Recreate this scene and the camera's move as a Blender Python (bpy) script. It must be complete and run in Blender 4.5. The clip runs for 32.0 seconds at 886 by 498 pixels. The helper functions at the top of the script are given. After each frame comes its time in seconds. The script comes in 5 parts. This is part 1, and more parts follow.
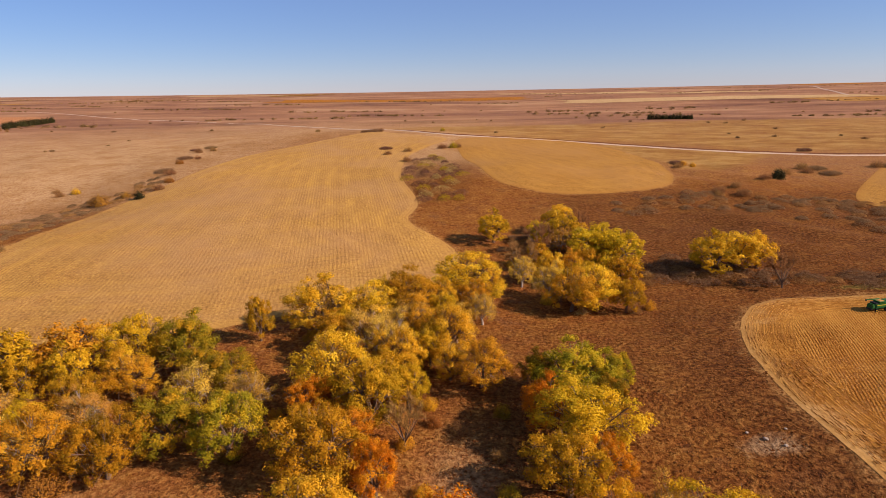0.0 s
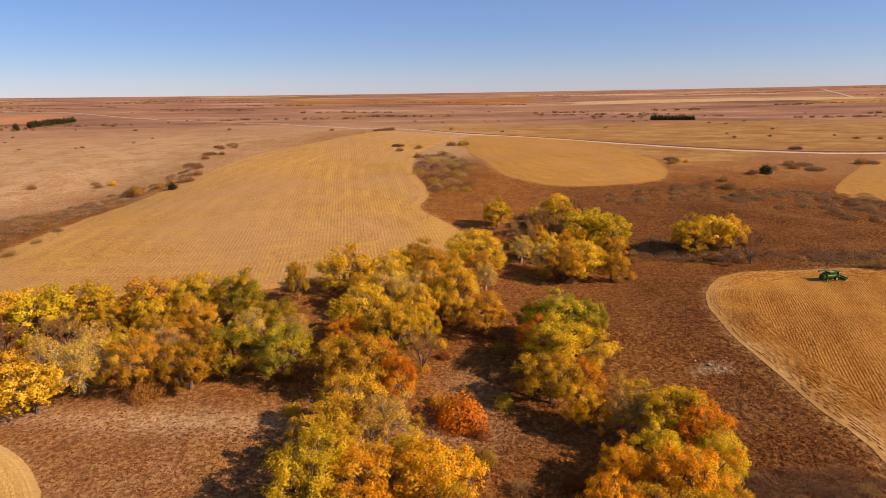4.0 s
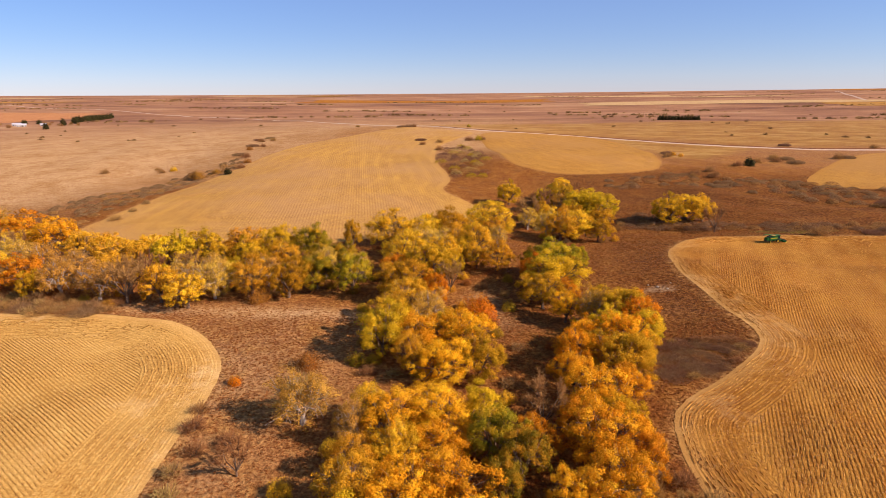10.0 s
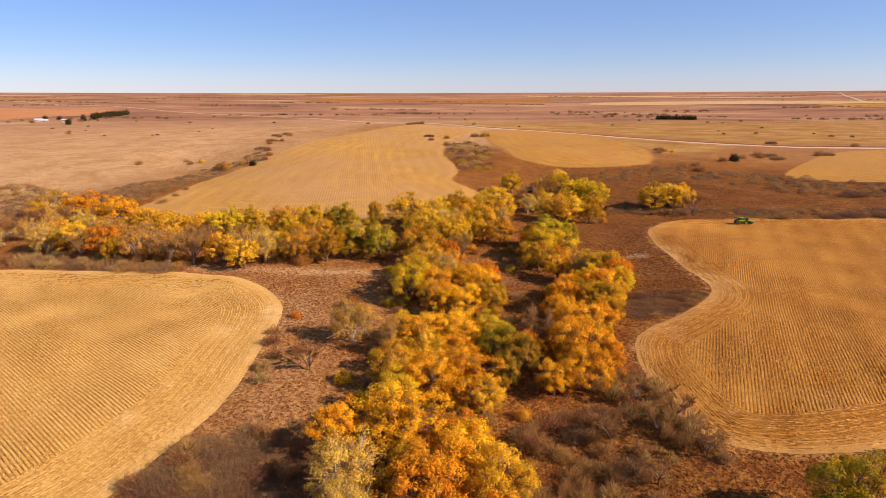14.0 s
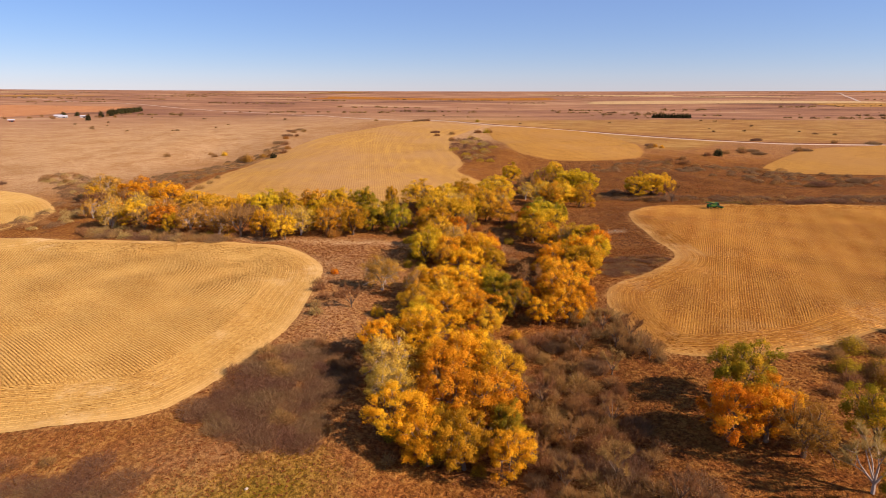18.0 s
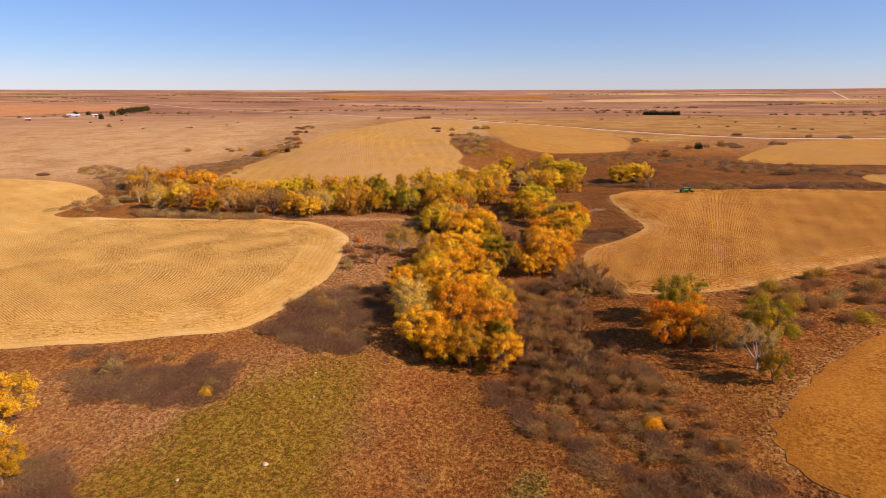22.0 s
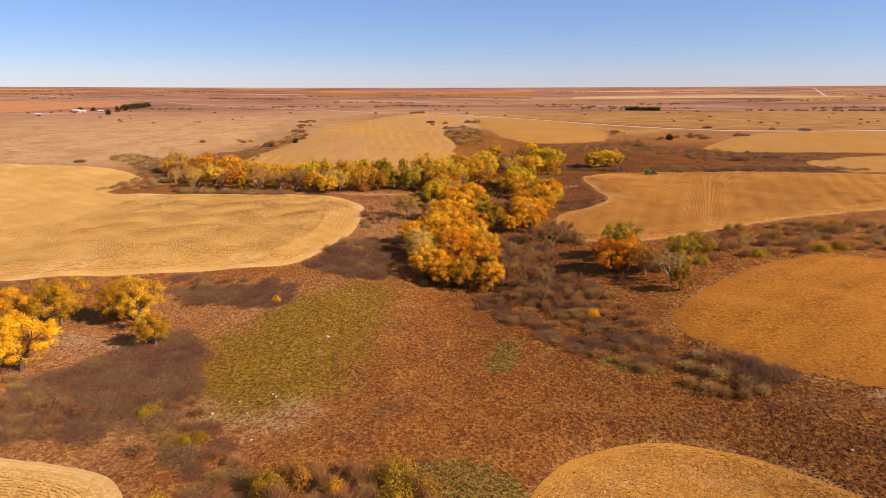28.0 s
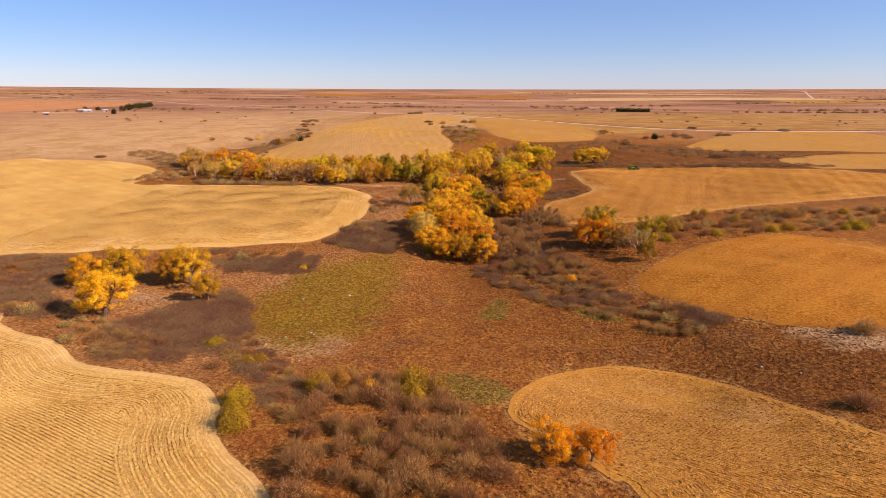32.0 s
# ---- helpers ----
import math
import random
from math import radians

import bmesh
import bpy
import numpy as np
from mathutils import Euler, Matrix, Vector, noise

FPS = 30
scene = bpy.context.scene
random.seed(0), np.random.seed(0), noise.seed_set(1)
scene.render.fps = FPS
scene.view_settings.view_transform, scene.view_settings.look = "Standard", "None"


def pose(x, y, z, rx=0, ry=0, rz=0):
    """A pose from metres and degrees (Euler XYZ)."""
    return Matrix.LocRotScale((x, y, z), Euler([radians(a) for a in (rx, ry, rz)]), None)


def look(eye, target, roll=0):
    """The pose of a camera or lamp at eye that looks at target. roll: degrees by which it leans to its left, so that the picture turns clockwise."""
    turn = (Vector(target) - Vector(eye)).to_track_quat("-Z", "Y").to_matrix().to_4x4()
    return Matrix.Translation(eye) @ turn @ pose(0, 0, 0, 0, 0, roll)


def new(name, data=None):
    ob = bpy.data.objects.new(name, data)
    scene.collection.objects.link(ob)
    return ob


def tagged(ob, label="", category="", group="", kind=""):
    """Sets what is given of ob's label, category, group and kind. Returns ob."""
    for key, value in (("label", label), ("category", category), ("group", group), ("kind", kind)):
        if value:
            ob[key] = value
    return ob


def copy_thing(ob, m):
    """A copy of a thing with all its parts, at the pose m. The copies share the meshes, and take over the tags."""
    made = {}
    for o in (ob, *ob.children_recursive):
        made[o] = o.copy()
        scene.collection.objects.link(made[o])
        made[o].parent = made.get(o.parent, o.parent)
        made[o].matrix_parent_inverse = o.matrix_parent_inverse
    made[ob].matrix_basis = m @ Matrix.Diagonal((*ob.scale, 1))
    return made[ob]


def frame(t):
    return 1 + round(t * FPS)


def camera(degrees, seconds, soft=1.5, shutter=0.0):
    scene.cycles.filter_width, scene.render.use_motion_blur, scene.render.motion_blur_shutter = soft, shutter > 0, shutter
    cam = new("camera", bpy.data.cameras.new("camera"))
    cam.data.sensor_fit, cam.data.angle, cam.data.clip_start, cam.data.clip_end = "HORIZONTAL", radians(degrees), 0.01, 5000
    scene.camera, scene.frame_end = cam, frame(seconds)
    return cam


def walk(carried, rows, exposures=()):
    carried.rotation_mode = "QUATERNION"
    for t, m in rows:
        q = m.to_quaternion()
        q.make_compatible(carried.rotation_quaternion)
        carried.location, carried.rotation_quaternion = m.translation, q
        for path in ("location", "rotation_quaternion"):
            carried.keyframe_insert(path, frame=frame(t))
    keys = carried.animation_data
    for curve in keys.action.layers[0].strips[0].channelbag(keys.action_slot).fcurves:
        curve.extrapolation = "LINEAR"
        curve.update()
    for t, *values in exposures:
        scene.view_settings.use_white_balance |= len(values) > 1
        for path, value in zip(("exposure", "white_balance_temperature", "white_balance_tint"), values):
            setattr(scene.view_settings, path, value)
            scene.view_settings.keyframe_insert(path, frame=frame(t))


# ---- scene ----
from mathutils import geometry

cam = camera(75.00, 32.0, soft=0.5)
PATH = [
    (0, pose(0.01, -0.06, 61.01, 0, 0, 2.236) @ pose(0, 0, 0, 74.602, 0, 0) @ pose(0, 0, 0, 0, 0, -1.031)),
    (1, pose(0.35, -6.56, 60.87, 0, 0, 2.466) @ pose(0, 0, 0, 74.634, 0, 0) @ pose(0, 0, 0, 0, 0, -0.951)),
    (2, pose(0.28, -13.53, 60.64, 0, 0, 2.301) @ pose(0, 0, 0, 74.657, 0, 0) @ pose(0, 0, 0, 0, 0, -0.766)),
    (3, pose(0.40, -21.58, 59.99, 0, 0, 2.528) @ pose(0, 0, 0, 74.727, 0, 0) @ pose(0, 0, 0, 0, 0, -0.763)),
    (6, pose(0.45, -50.26, 59.74, 0, 0, 3.896) @ pose(0, 0, 0, 74.846, 0, 0) @ pose(0, 0, 0, 0, 0, -0.998)),
    (7, pose(0.50, -59.65, 59.69, 0, 0, 4.091) @ pose(0, 0, 0, 74.845, 0, 0) @ pose(0, 0, 0, 0, 0, -0.810)),
    (8, pose(0.42, -69.41, 59.53, 0, 0, 4.250) @ pose(0, 0, 0, 74.844, 0, 0) @ pose(0, 0, 0, 0, 0, -0.701)),
    (9, pose(0.13, -79.42, 59.19, 0, 0, 4.351) @ pose(0, 0, 0, 74.865, 0, 0) @ pose(0, 0, 0, 0, 0, -0.596)),
    (10, pose(0.00, -89.25, 58.99, 0, 0, 4.450) @ pose(0, 0, 0, 74.846, 0, 0) @ pose(0, 0, 0, 0, 0, -0.530)),
    (11, pose(-0.19, -99.29, 58.88, 0, 0, 4.542) @ pose(0, 0, 0, 74.837, 0, 0) @ pose(0, 0, 0, 0, 0, -0.404)),
    (12, pose(-0.50, -109.15, 58.84, 0, 0, 4.608) @ pose(0, 0, 0, 74.821, 0, 0) @ pose(0, 0, 0, 0, 0, -0.293)),
    (13, pose(-0.86, -119.17, 58.83, 0, 0, 4.661) @ pose(0, 0, 0, 74.827, 0, 0) @ pose(0, 0, 0, 0, 0, -0.159)),
    (14, pose(-0.83, -129.15, 58.71, 0, 0, 4.739) @ pose(0, 0, 0, 74.789, 0, 0) @ pose(0, 0, 0, 0, 0, -0.165)),
    (17, pose(-0.51, -160.62, 59.10, 0, 0, 4.886) @ pose(0, 0, 0, 74.696, 0, 0) @ pose(0, 0, 0, 0, 0, -0.006)),
    (18, pose(-0.60, -171.76, 59.15, 0, 0, 4.929) @ pose(0, 0, 0, 74.634, 0, 0) @ pose(0, 0, 0, 0, 0, 0.053)),
    (19, pose(-1.02, -182.98, 58.55, 0, 0, 4.929) @ pose(0, 0, 0, 74.696, 0, 0) @ pose(0, 0, 0, 0, 0, -0.024)),
    (20, pose(-1.10, -194.45, 58.82, 0, 0, 4.914) @ pose(0, 0, 0, 74.614, 0, 0) @ pose(0, 0, 0, 0, 0, 0.034)),
    (21, pose(-0.86, -206.06, 58.75, 0, 0, 4.843) @ pose(0, 0, 0, 74.572, 0, 0) @ pose(0, 0, 0, 0, 0, 0.015)),
    (22, pose(-0.41, -217.01, 58.83, 0, 0, 4.728) @ pose(0, 0, 0, 74.538, 0, 0) @ pose(0, 0, 0, 0, 0, -0.113)),
    (23, pose(0.16, -227.01, 58.35, 0, 0, 4.716) @ pose(0, 0, 0, 74.532, 0, 0) @ pose(0, 0, 0, 0, 0, 0.010)),
    (24, pose(0.41, -236.97, 57.82, 0, 0, 4.453) @ pose(0, 0, 0, 74.487, 0, 0) @ pose(0, 0, 0, 0, 0, 0.005)),
    (25, pose(0.34, -246.77, 57.42, 0, 0, 4.320) @ pose(0, 0, 0, 74.463, 0, 0) @ pose(0, 0, 0, 0, 0, -0.126)),
    (28, pose(0.28, -275.83, 57.33, 0, 0, 3.841) @ pose(0, 0, 0, 74.312, 0, 0) @ pose(0, 0, 0, 0, 0, -0.084)),
    (29, pose(0.31, -285.07, 57.06, 0, 0, 3.644) @ pose(0, 0, 0, 74.319, 0, 0) @ pose(0, 0, 0, 0, 0, 0.054)),
    (30, pose(0.23, -294.11, 57.08, 0, 0, 3.481) @ pose(0, 0, 0, 74.367, 0, 0) @ pose(0, 0, 0, 0, 0, -0.000)),
    (31, pose(-0.16, -303.13, 57.13, 0, 0, 3.318) @ pose(0, 0, 0, 74.397, 0, 0) @ pose(0, 0, 0, 0, 0, 0.147)),
    (32, pose(-0.00, -312.31, 57.13, 0, 0, 3.348) @ pose(0, 0, 0, 74.452, 0, 0) @ pose(0, 0, 0, 0, 0, 0.161)),
]
walk(cam, PATH, [(t, ev + 0.4, 6760, 33) for t, ev in ((0, 0.18), (3, 0.18), (6, 0.34), (9, 0.43), (13, 0.46), (19, 0.38), (25, 0.38), (28, 0.4), (32, 0.46))])

# ---- world and sun ----
SUN_ELEV, SUN_AZ = radians(32), Vector((1.0, -0.27)).normalized()
SUN_DIR = Vector((SUN_AZ.x * math.cos(SUN_ELEV), SUN_AZ.y * math.cos(SUN_ELEV), math.sin(SUN_ELEV)))
world = bpy.data.worlds.new("autumn_sky")
scene.world = world
world.use_nodes = True
sky = world.node_tree.nodes.new("ShaderNodeTexSky")
sky.sky_type, sky.sun_disc = "NISHITA", False
sky.sun_elevation, sky.sun_rotation = SUN_ELEV, math.atan2(SUN_AZ.x, SUN_AZ.y)
sky.altitude, sky.air_density, sky.dust_density, sky.ozone_density = 300, 1.0, 0.0, 8.0
clear = world.node_tree.nodes.new("ShaderNodeHueSaturation")
clear.inputs["Saturation"].default_value = 1.3
world.node_tree.links.new(sky.outputs[0], clear.inputs["Color"])
haze = world.node_tree.nodes.new("ShaderNodeMix")
haze.data_type, haze.blend_type = "RGBA", "MIX"
haze.inputs[0].default_value = 0.38
haze.inputs[7].default_value = (3.7, 4.7, 6.2, 1)
world.node_tree.links.new(clear.outputs[0], haze.inputs[6])
world.node_tree.links.new(haze.outputs[2], world.node_tree.nodes["Background"].inputs[0])
world.node_tree.nodes["Background"].inputs[1].default_value = 0.071
sun_data = bpy.data.lights.new("sun", "SUN")
sun_data.energy, sun_data.angle, sun_data.color = 5.0, radians(0.53), (1.0, 0.89, 0.72)
sun = new("sun", sun_data)
sun.matrix_world = look(SUN_DIR * 500, (0, 0, 0))


# ---- materials ----
def node(nt, kind, **put):
    n = nt.nodes.new(kind)
    for k, v in put.items():
        if k in n.inputs:
            n.inputs[k].default_value = v
    return n


def noise_fac(nt, scale, detail=4.0, rough=0.6, coord=None):
    n = node(nt, "ShaderNodeTexNoise", Scale=scale, Detail=detail, Roughness=rough)
    if coord is not None:
        nt.links.new(coord, n.inputs["Vector"])
    return n.outputs["Fac"]


def ramp(nt, fac, stops):
    r = nt.nodes.new("ShaderNodeValToRGB")
    e = r.color_ramp.elements
    e[0].position, e[0].color = stops[0][0], (*stops[0][1], 1)
    e[1].position, e[1].color = stops[-1][0], (*stops[-1][1], 1)
    for p, c in stops[1:-1]:
        x = e.new(p)
        x.color = (*c, 1)
    nt.links.new(fac, r.inputs[0])
    return r.outputs[0]


def mix(nt, fac, a, b, kind="MIX"):
    m = nt.nodes.new("ShaderNodeMix")
    m.data_type, m.blend_type = "RGBA", kind
    for sock, v in ((m.inputs[0], fac), (m.inputs[6], a), (m.inputs[7], b)):
        if isinstance(v, (int, float)):
            sock.default_value = v
        elif isinstance(v, tuple):
            sock.default_value = (*v, 1)
        else:
            nt.links.new(v, sock)
    return m.outputs[2]


def math_node(nt, op, a, b=0.0, c=0.0):
    m = nt.nodes.new("ShaderNodeMath")
    m.operation = op
    for sock, v in zip(m.inputs, (a, b, c)):
        if isinstance(v, (int, float)):
            sock.default_value = v
        else:
            nt.links.new(v, sock)
    return m.outputs[0]


def start(name, rough=0.9):
    m = bpy.data.materials.new(name)
    m.use_nodes = True
    nt = m.node_tree
    p = nt.nodes["Principled BSDF"]
    p.inputs["Roughness"].default_value = rough
    p.inputs["Specular IOR Level"].default_value = 0.04
    return m, nt, p


def bump(nt, p, height, strength, distance):
    b = node(nt, "ShaderNodeBump", Strength=strength, Distance=distance)
    nt.links.new(height, b.inputs["Height"])
    nt.links.new(b.outputs[0], p.inputs["Normal"])


def attr(nt, name):
    a = nt.nodes.new("ShaderNodeAttribute")
    a.attribute_name = name
    return a.outputs["Fac"]


def position(nt):
    return nt.nodes.new("ShaderNodeNewGeometry").outputs["Position"]


def plain(name, color, rough=0.6, metal=0.0, vary=0.25, scale=3.0):
    m, nt, p = start(name, rough)
    dark = tuple(c * (1 - vary) for c in color)
    light = tuple(min(1, c * (1 + vary)) for c in color)
    c = nt.nodes.new("ShaderNodeTexCoord").outputs["Object"]
    nt.links.new(ramp(nt, noise_fac(nt, scale, 5, 0.65, c), [(0.3, dark), (0.7, light)]), p.inputs["Base Color"])
    p.inputs["Metallic"].default_value = metal
    return m


def soft_mask(nt, value, wobble, width=0.16):
    """A mask of an attribute, its edge broken up by noise."""
    v = math_node(nt, "ADD", value, math_node(nt, "MULTIPLY", math_node(nt, "SUBTRACT", wobble, 0.5), 1.3))
    return ramp(nt, v, [(0.5 - width, (0, 0, 0)), (0.5 + width, (1, 1, 1))])


def make_ground():
    m, nt, p = start("prairie_grass", 0.95)
    pos = position(nt)
    stretch = nt.nodes.new("ShaderNodeMapping")
    stretch.inputs["Scale"].default_value = (0.45, 1.0, 1.0)
    nt.links.new(pos, stretch.inputs["Vector"])
    grain, clump = noise_fac(nt, 2.3, 4, 0.7, pos), noise_fac(nt, 0.95, 3, 0.6, pos)
    fine = math_node(nt, "ADD", math_node(nt, "MULTIPLY", grain, 0.35), math_node(nt, "MULTIPLY", clump, 0.65))
    mid, big = noise_fac(nt, 0.13, 7, 0.68, pos), noise_fac(nt, 0.03, 6, 0.64, pos)
    red = ramp(nt, fine, [(0.41, (0.121, 0.0384, 0.00797)), (0.5, (0.197, 0.064, 0.0119)), (0.59, (0.295, 0.114, 0.0239))])
    rust = ramp(nt, fine, [(0.41, (0.186, 0.0664, 0.0119)), (0.5, (0.245, 0.0979, 0.0165)), (0.59, (0.344, 0.165, 0.0344))])
    creek = mix(nt, ramp(nt, mid, [(0.4, (0, 0, 0)), (0.62, (1, 1, 1))]), red, rust)
    umber = ramp(nt, fine, [(0.41, (0.0855, 0.0365, 0.0146)), (0.5, (0.133, 0.0595, 0.0239)), (0.59, (0.206, 0.103, 0.0458))])
    creek = mix(nt, math_node(nt, "MULTIPLY", ramp(nt, noise_fac(nt, 0.055, 7, 0.74, pos), [(0.54, (0, 0, 0)), (0.66, (1, 1, 1))]), 0.6), creek, umber)
    tan = ramp(nt, fine, [(0.41, (0.322, 0.173, 0.0686)), (0.5, (0.471, 0.281, 0.12)), (0.59, (0.548, 0.37, 0.175))])
    speck = noise_fac(nt, 0.35, 4, 0.7, pos)
    tan = mix(nt, math_node(nt, "MULTIPLY", ramp(nt, speck, [(0.6, (0, 0, 0)), (0.68, (1, 1, 1))]), 0.45), tan, red)
    tan = mix(nt, math_node(nt, "MULTIPLY", ramp(nt, mid, [(0.48, (0, 0, 0)), (0.66, (1, 1, 1))]), 0.45), tan, rust)
    tan2 = mix(nt, math_node(nt, "MULTIPLY", ramp(nt, big, [(0.44, (0, 0, 0)), (0.62, (1, 1, 1))]), 0.4), tan, rust)
    wide = noise_fac(nt, 0.0042, 10, 0.74, stretch.outputs[0])
    # reddish far prairie, its colours paled and greyed to paint in distance haze
    far = ramp(nt, wide, [(0.34, (0.124, 0.0601, 0.0336)), (0.44, (0.224, 0.107, 0.0562)), (0.54, (0.31, 0.157, 0.0749)), (0.66, (0.41, 0.259, 0.134))])
    c = mix(nt, attr(nt, "dry"), creek, tan2)
    # dark red-brown grass, also used for painted-in shade along creek and brush
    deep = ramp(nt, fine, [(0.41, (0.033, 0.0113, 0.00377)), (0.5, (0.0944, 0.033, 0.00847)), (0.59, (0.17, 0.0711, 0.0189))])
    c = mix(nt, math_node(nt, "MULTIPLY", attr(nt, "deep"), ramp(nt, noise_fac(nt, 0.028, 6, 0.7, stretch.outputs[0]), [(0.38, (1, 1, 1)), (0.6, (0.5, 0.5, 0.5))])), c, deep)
    c = mix(nt, attr(nt, "far"), c, far)
    gold = ramp(nt, noise_fac(nt, 0.05, 8, 0.75, stretch.outputs[0]), [(0.36, (0.222, 0.0942, 0.0222)), (0.5, (0.311, 0.161, 0.036)), (0.59, (0.388, 0.233, 0.0666))])
    c = mix(nt, math_node(nt, "MULTIPLY", soft_mask(nt, attr(nt, "gold"), big, 0.3), 0.8), c, gold)
    verge = ramp(nt, fine, [(0.41, (0.26, 0.125, 0.036)), (0.5, (0.41, 0.215, 0.064)), (0.59, (0.54, 0.32, 0.11))])
    c = mix(nt, math_node(nt, "MULTIPLY", soft_mask(nt, attr(nt, "rim"), mid, 0.34), 0.7), c, verge)
    pale = ramp(nt, fine, [(0.4, (0.233, 0.128, 0.0555)), (0.6, (0.432, 0.294, 0.155))])
    c = mix(nt, math_node(nt, "MULTIPLY", soft_mask(nt, attr(nt, "bare"), mid, 0.22), 0.85), c, pale)
    olive = ramp(nt, fine, [(0.41, (0.0889, 0.0555, 0.00444)), (0.5, (0.183, 0.106, 0.00889)), (0.59, (0.277, 0.166, 0.0195))])
    c = mix(nt, math_node(nt, "MULTIPLY", soft_mask(nt, attr(nt, "olive"), noise_fac(nt, 0.09, 8, 0.76, pos), 0.3), 0.95), c, olive)
    green = ramp(nt, fine, [(0.41, (0.0666, 0.0555, 0.00775)), (0.5, (0.138, 0.111, 0.0195)), (0.59, (0.222, 0.166, 0.0388))])
    c = mix(nt, math_node(nt, "MULTIPLY", soft_mask(nt, attr(nt, "green"), noise_fac(nt, 0.3, 6, 0.7, pos)), 0.65), c, green)
    nt.links.new(c, p.inputs["Base Color"])
    h = math_node(nt, "ADD", math_node(nt, "MULTIPLY", fine, 1.1), math_node(nt, "MULTIPLY", mid, 1.4))
    bump(nt, p, h, 1.0, 1.15)
    return m


def make_stubble(name, low, mid_c, high, heading, edge_c, stripe, spacing=0.62, headland=12.0, row=0.0, head_row=0.0, band=0.0, bleach=0.0):
    """Stubble with its rows: straight ones inside, and ones along the edge on the headland. Spacing in the plan's units."""
    m, nt, p = start(name, 0.9)
    pos = position(nt)
    fine, big, patch = noise_fac(nt, 1.25, 6, 0.74, pos), noise_fac(nt, 0.028, 6, 0.66, pos), noise_fac(nt, 0.3, 7, 0.75, pos)
    dark = tuple(v * 0.55 for v in low)
    c = ramp(nt, fine, [(0.38, dark), (0.455, low), (0.51, mid_c), (0.57, high)])
    c = mix(nt, math_node(nt, "MULTIPLY", ramp(nt, patch, [(0.42, (0, 0, 0)), (0.62, (1, 1, 1))]), 0.45), c, low)
    c = mix(nt, math_node(nt, "MULTIPLY", ramp(nt, big, [(0.4, (0, 0, 0)), (0.6, (1, 1, 1))]), 0.4), c, high)
    if band:
        fleck = noise_fac(nt, 0.8, 5, 0.8, pos)
        c = mix(nt, math_node(nt, "MULTIPLY", ramp(nt, fleck, [(0.38, (1, 1, 1)), (0.5, (0, 0, 0))]), 0.75), c, tuple(v * 0.62 for v in low))
        c = mix(nt, math_node(nt, "MULTIPLY", ramp(nt, fleck, [(0.54, (0, 0, 0)), (0.64, (1, 1, 1))]), 0.5), c, (high[0], high[1] * 1.08, high[2] * 1.5))
    a = radians(heading)
    dot = nt.nodes.new("ShaderNodeVectorMath")
    dot.operation = "DOT_PRODUCT"
    dot.inputs[1].default_value = (-math.sin(a), math.cos(a), 0)
    nt.links.new(pos, dot.inputs[0])
    across, edge = dot.outputs["Value"], attr(nt, "edge")
    drift = math_node(nt, "MULTIPLY", math_node(nt, "SUBTRACT", noise_fac(nt, 0.05, 3, 0.6, pos), 0.5), 26.0)
    swath = math_node(nt, "SINE", math_node(nt, "ADD", math_node(nt, "MULTIPLY", across, 6.283 / 11.0), math_node(nt, "MULTIPLY", drift, 0.1)))
    c = mix(nt, math_node(nt, "MULTIPLY", math_node(nt, "MULTIPLY_ADD", swath, 0.5, 0.5), stripe), c, high)
    c = mix(nt, math_node(nt, "MULTIPLY", math_node(nt, "MULTIPLY_ADD", swath, -0.5, 0.5), stripe), c, low)
    if band:
        ring = math_node(nt, "SINE", math_node(nt, "ADD", math_node(nt, "MULTIPLY", edge, 6.283 / 9.5), math_node(nt, "MULTIPLY", drift, 0.09)))
        broken = ramp(nt, noise_fac(nt, 0.035, 5, 0.7, pos), [(0.4, (0, 0, 0)), (0.58, (1, 1, 1))])
        ring = math_node(nt, "MULTIPLY", ramp(nt, ring, [(0.1, (0, 0, 0)), (0.8, (1, 1, 1))]), math_node(nt, "MULTIPLY", broken, band))
        c = mix(nt, ring, c, (high[0], high[1] * 0.97, high[2] * 0.8))
        dull = ramp(nt, noise_fac(nt, 0.011, 4, 0.6, pos), [(0.42, (0, 0, 0)), (0.62, (1, 1, 1))])
        c = mix(nt, math_node(nt, "MULTIPLY", dull, 0.55), c, (mid_c[0] * 0.92, mid_c[1] * 1.0, mid_c[2] * 1.7))
    rough = math_node(nt, "MULTIPLY", math_node(nt, "SUBTRACT", fine, 0.5), 2.4)
    lines = fine
    if row or head_row:
        inner = math_node(nt, "SINE", math_node(nt, "MULTIPLY", across, 6.283 / (spacing * 1.22)))
        outer = math_node(nt, "SINE", math_node(nt, "MULTIPLY", math_node(nt, "SUBTRACT", edge, 1.2), 6.283 / spacing))
        wide = math_node(nt, "SINE", math_node(nt, "MULTIPLY", edge, 6.283 / (spacing * 3.0)))
        within = ramp(nt, math_node(nt, "DIVIDE", edge, headland * 2), [(0.49, (0, 0, 0)), (0.51, (1, 1, 1))])
        row_a = math_node(nt, "MULTIPLY", ramp(nt, math_node(nt, "ADD", math_node(nt, "MULTIPLY_ADD", inner, 0.5, 0.5), rough), [(0.42, (0, 0, 0)), (0.82, (1, 1, 1))]), row)
        row_b = math_node(nt, "MULTIPLY", ramp(nt, math_node(nt, "ADD", math_node(nt, "MULTIPLY_ADD", outer, 0.5, 0.5), rough), [(0.42, (0, 0, 0)), (0.82, (1, 1, 1))]), head_row)
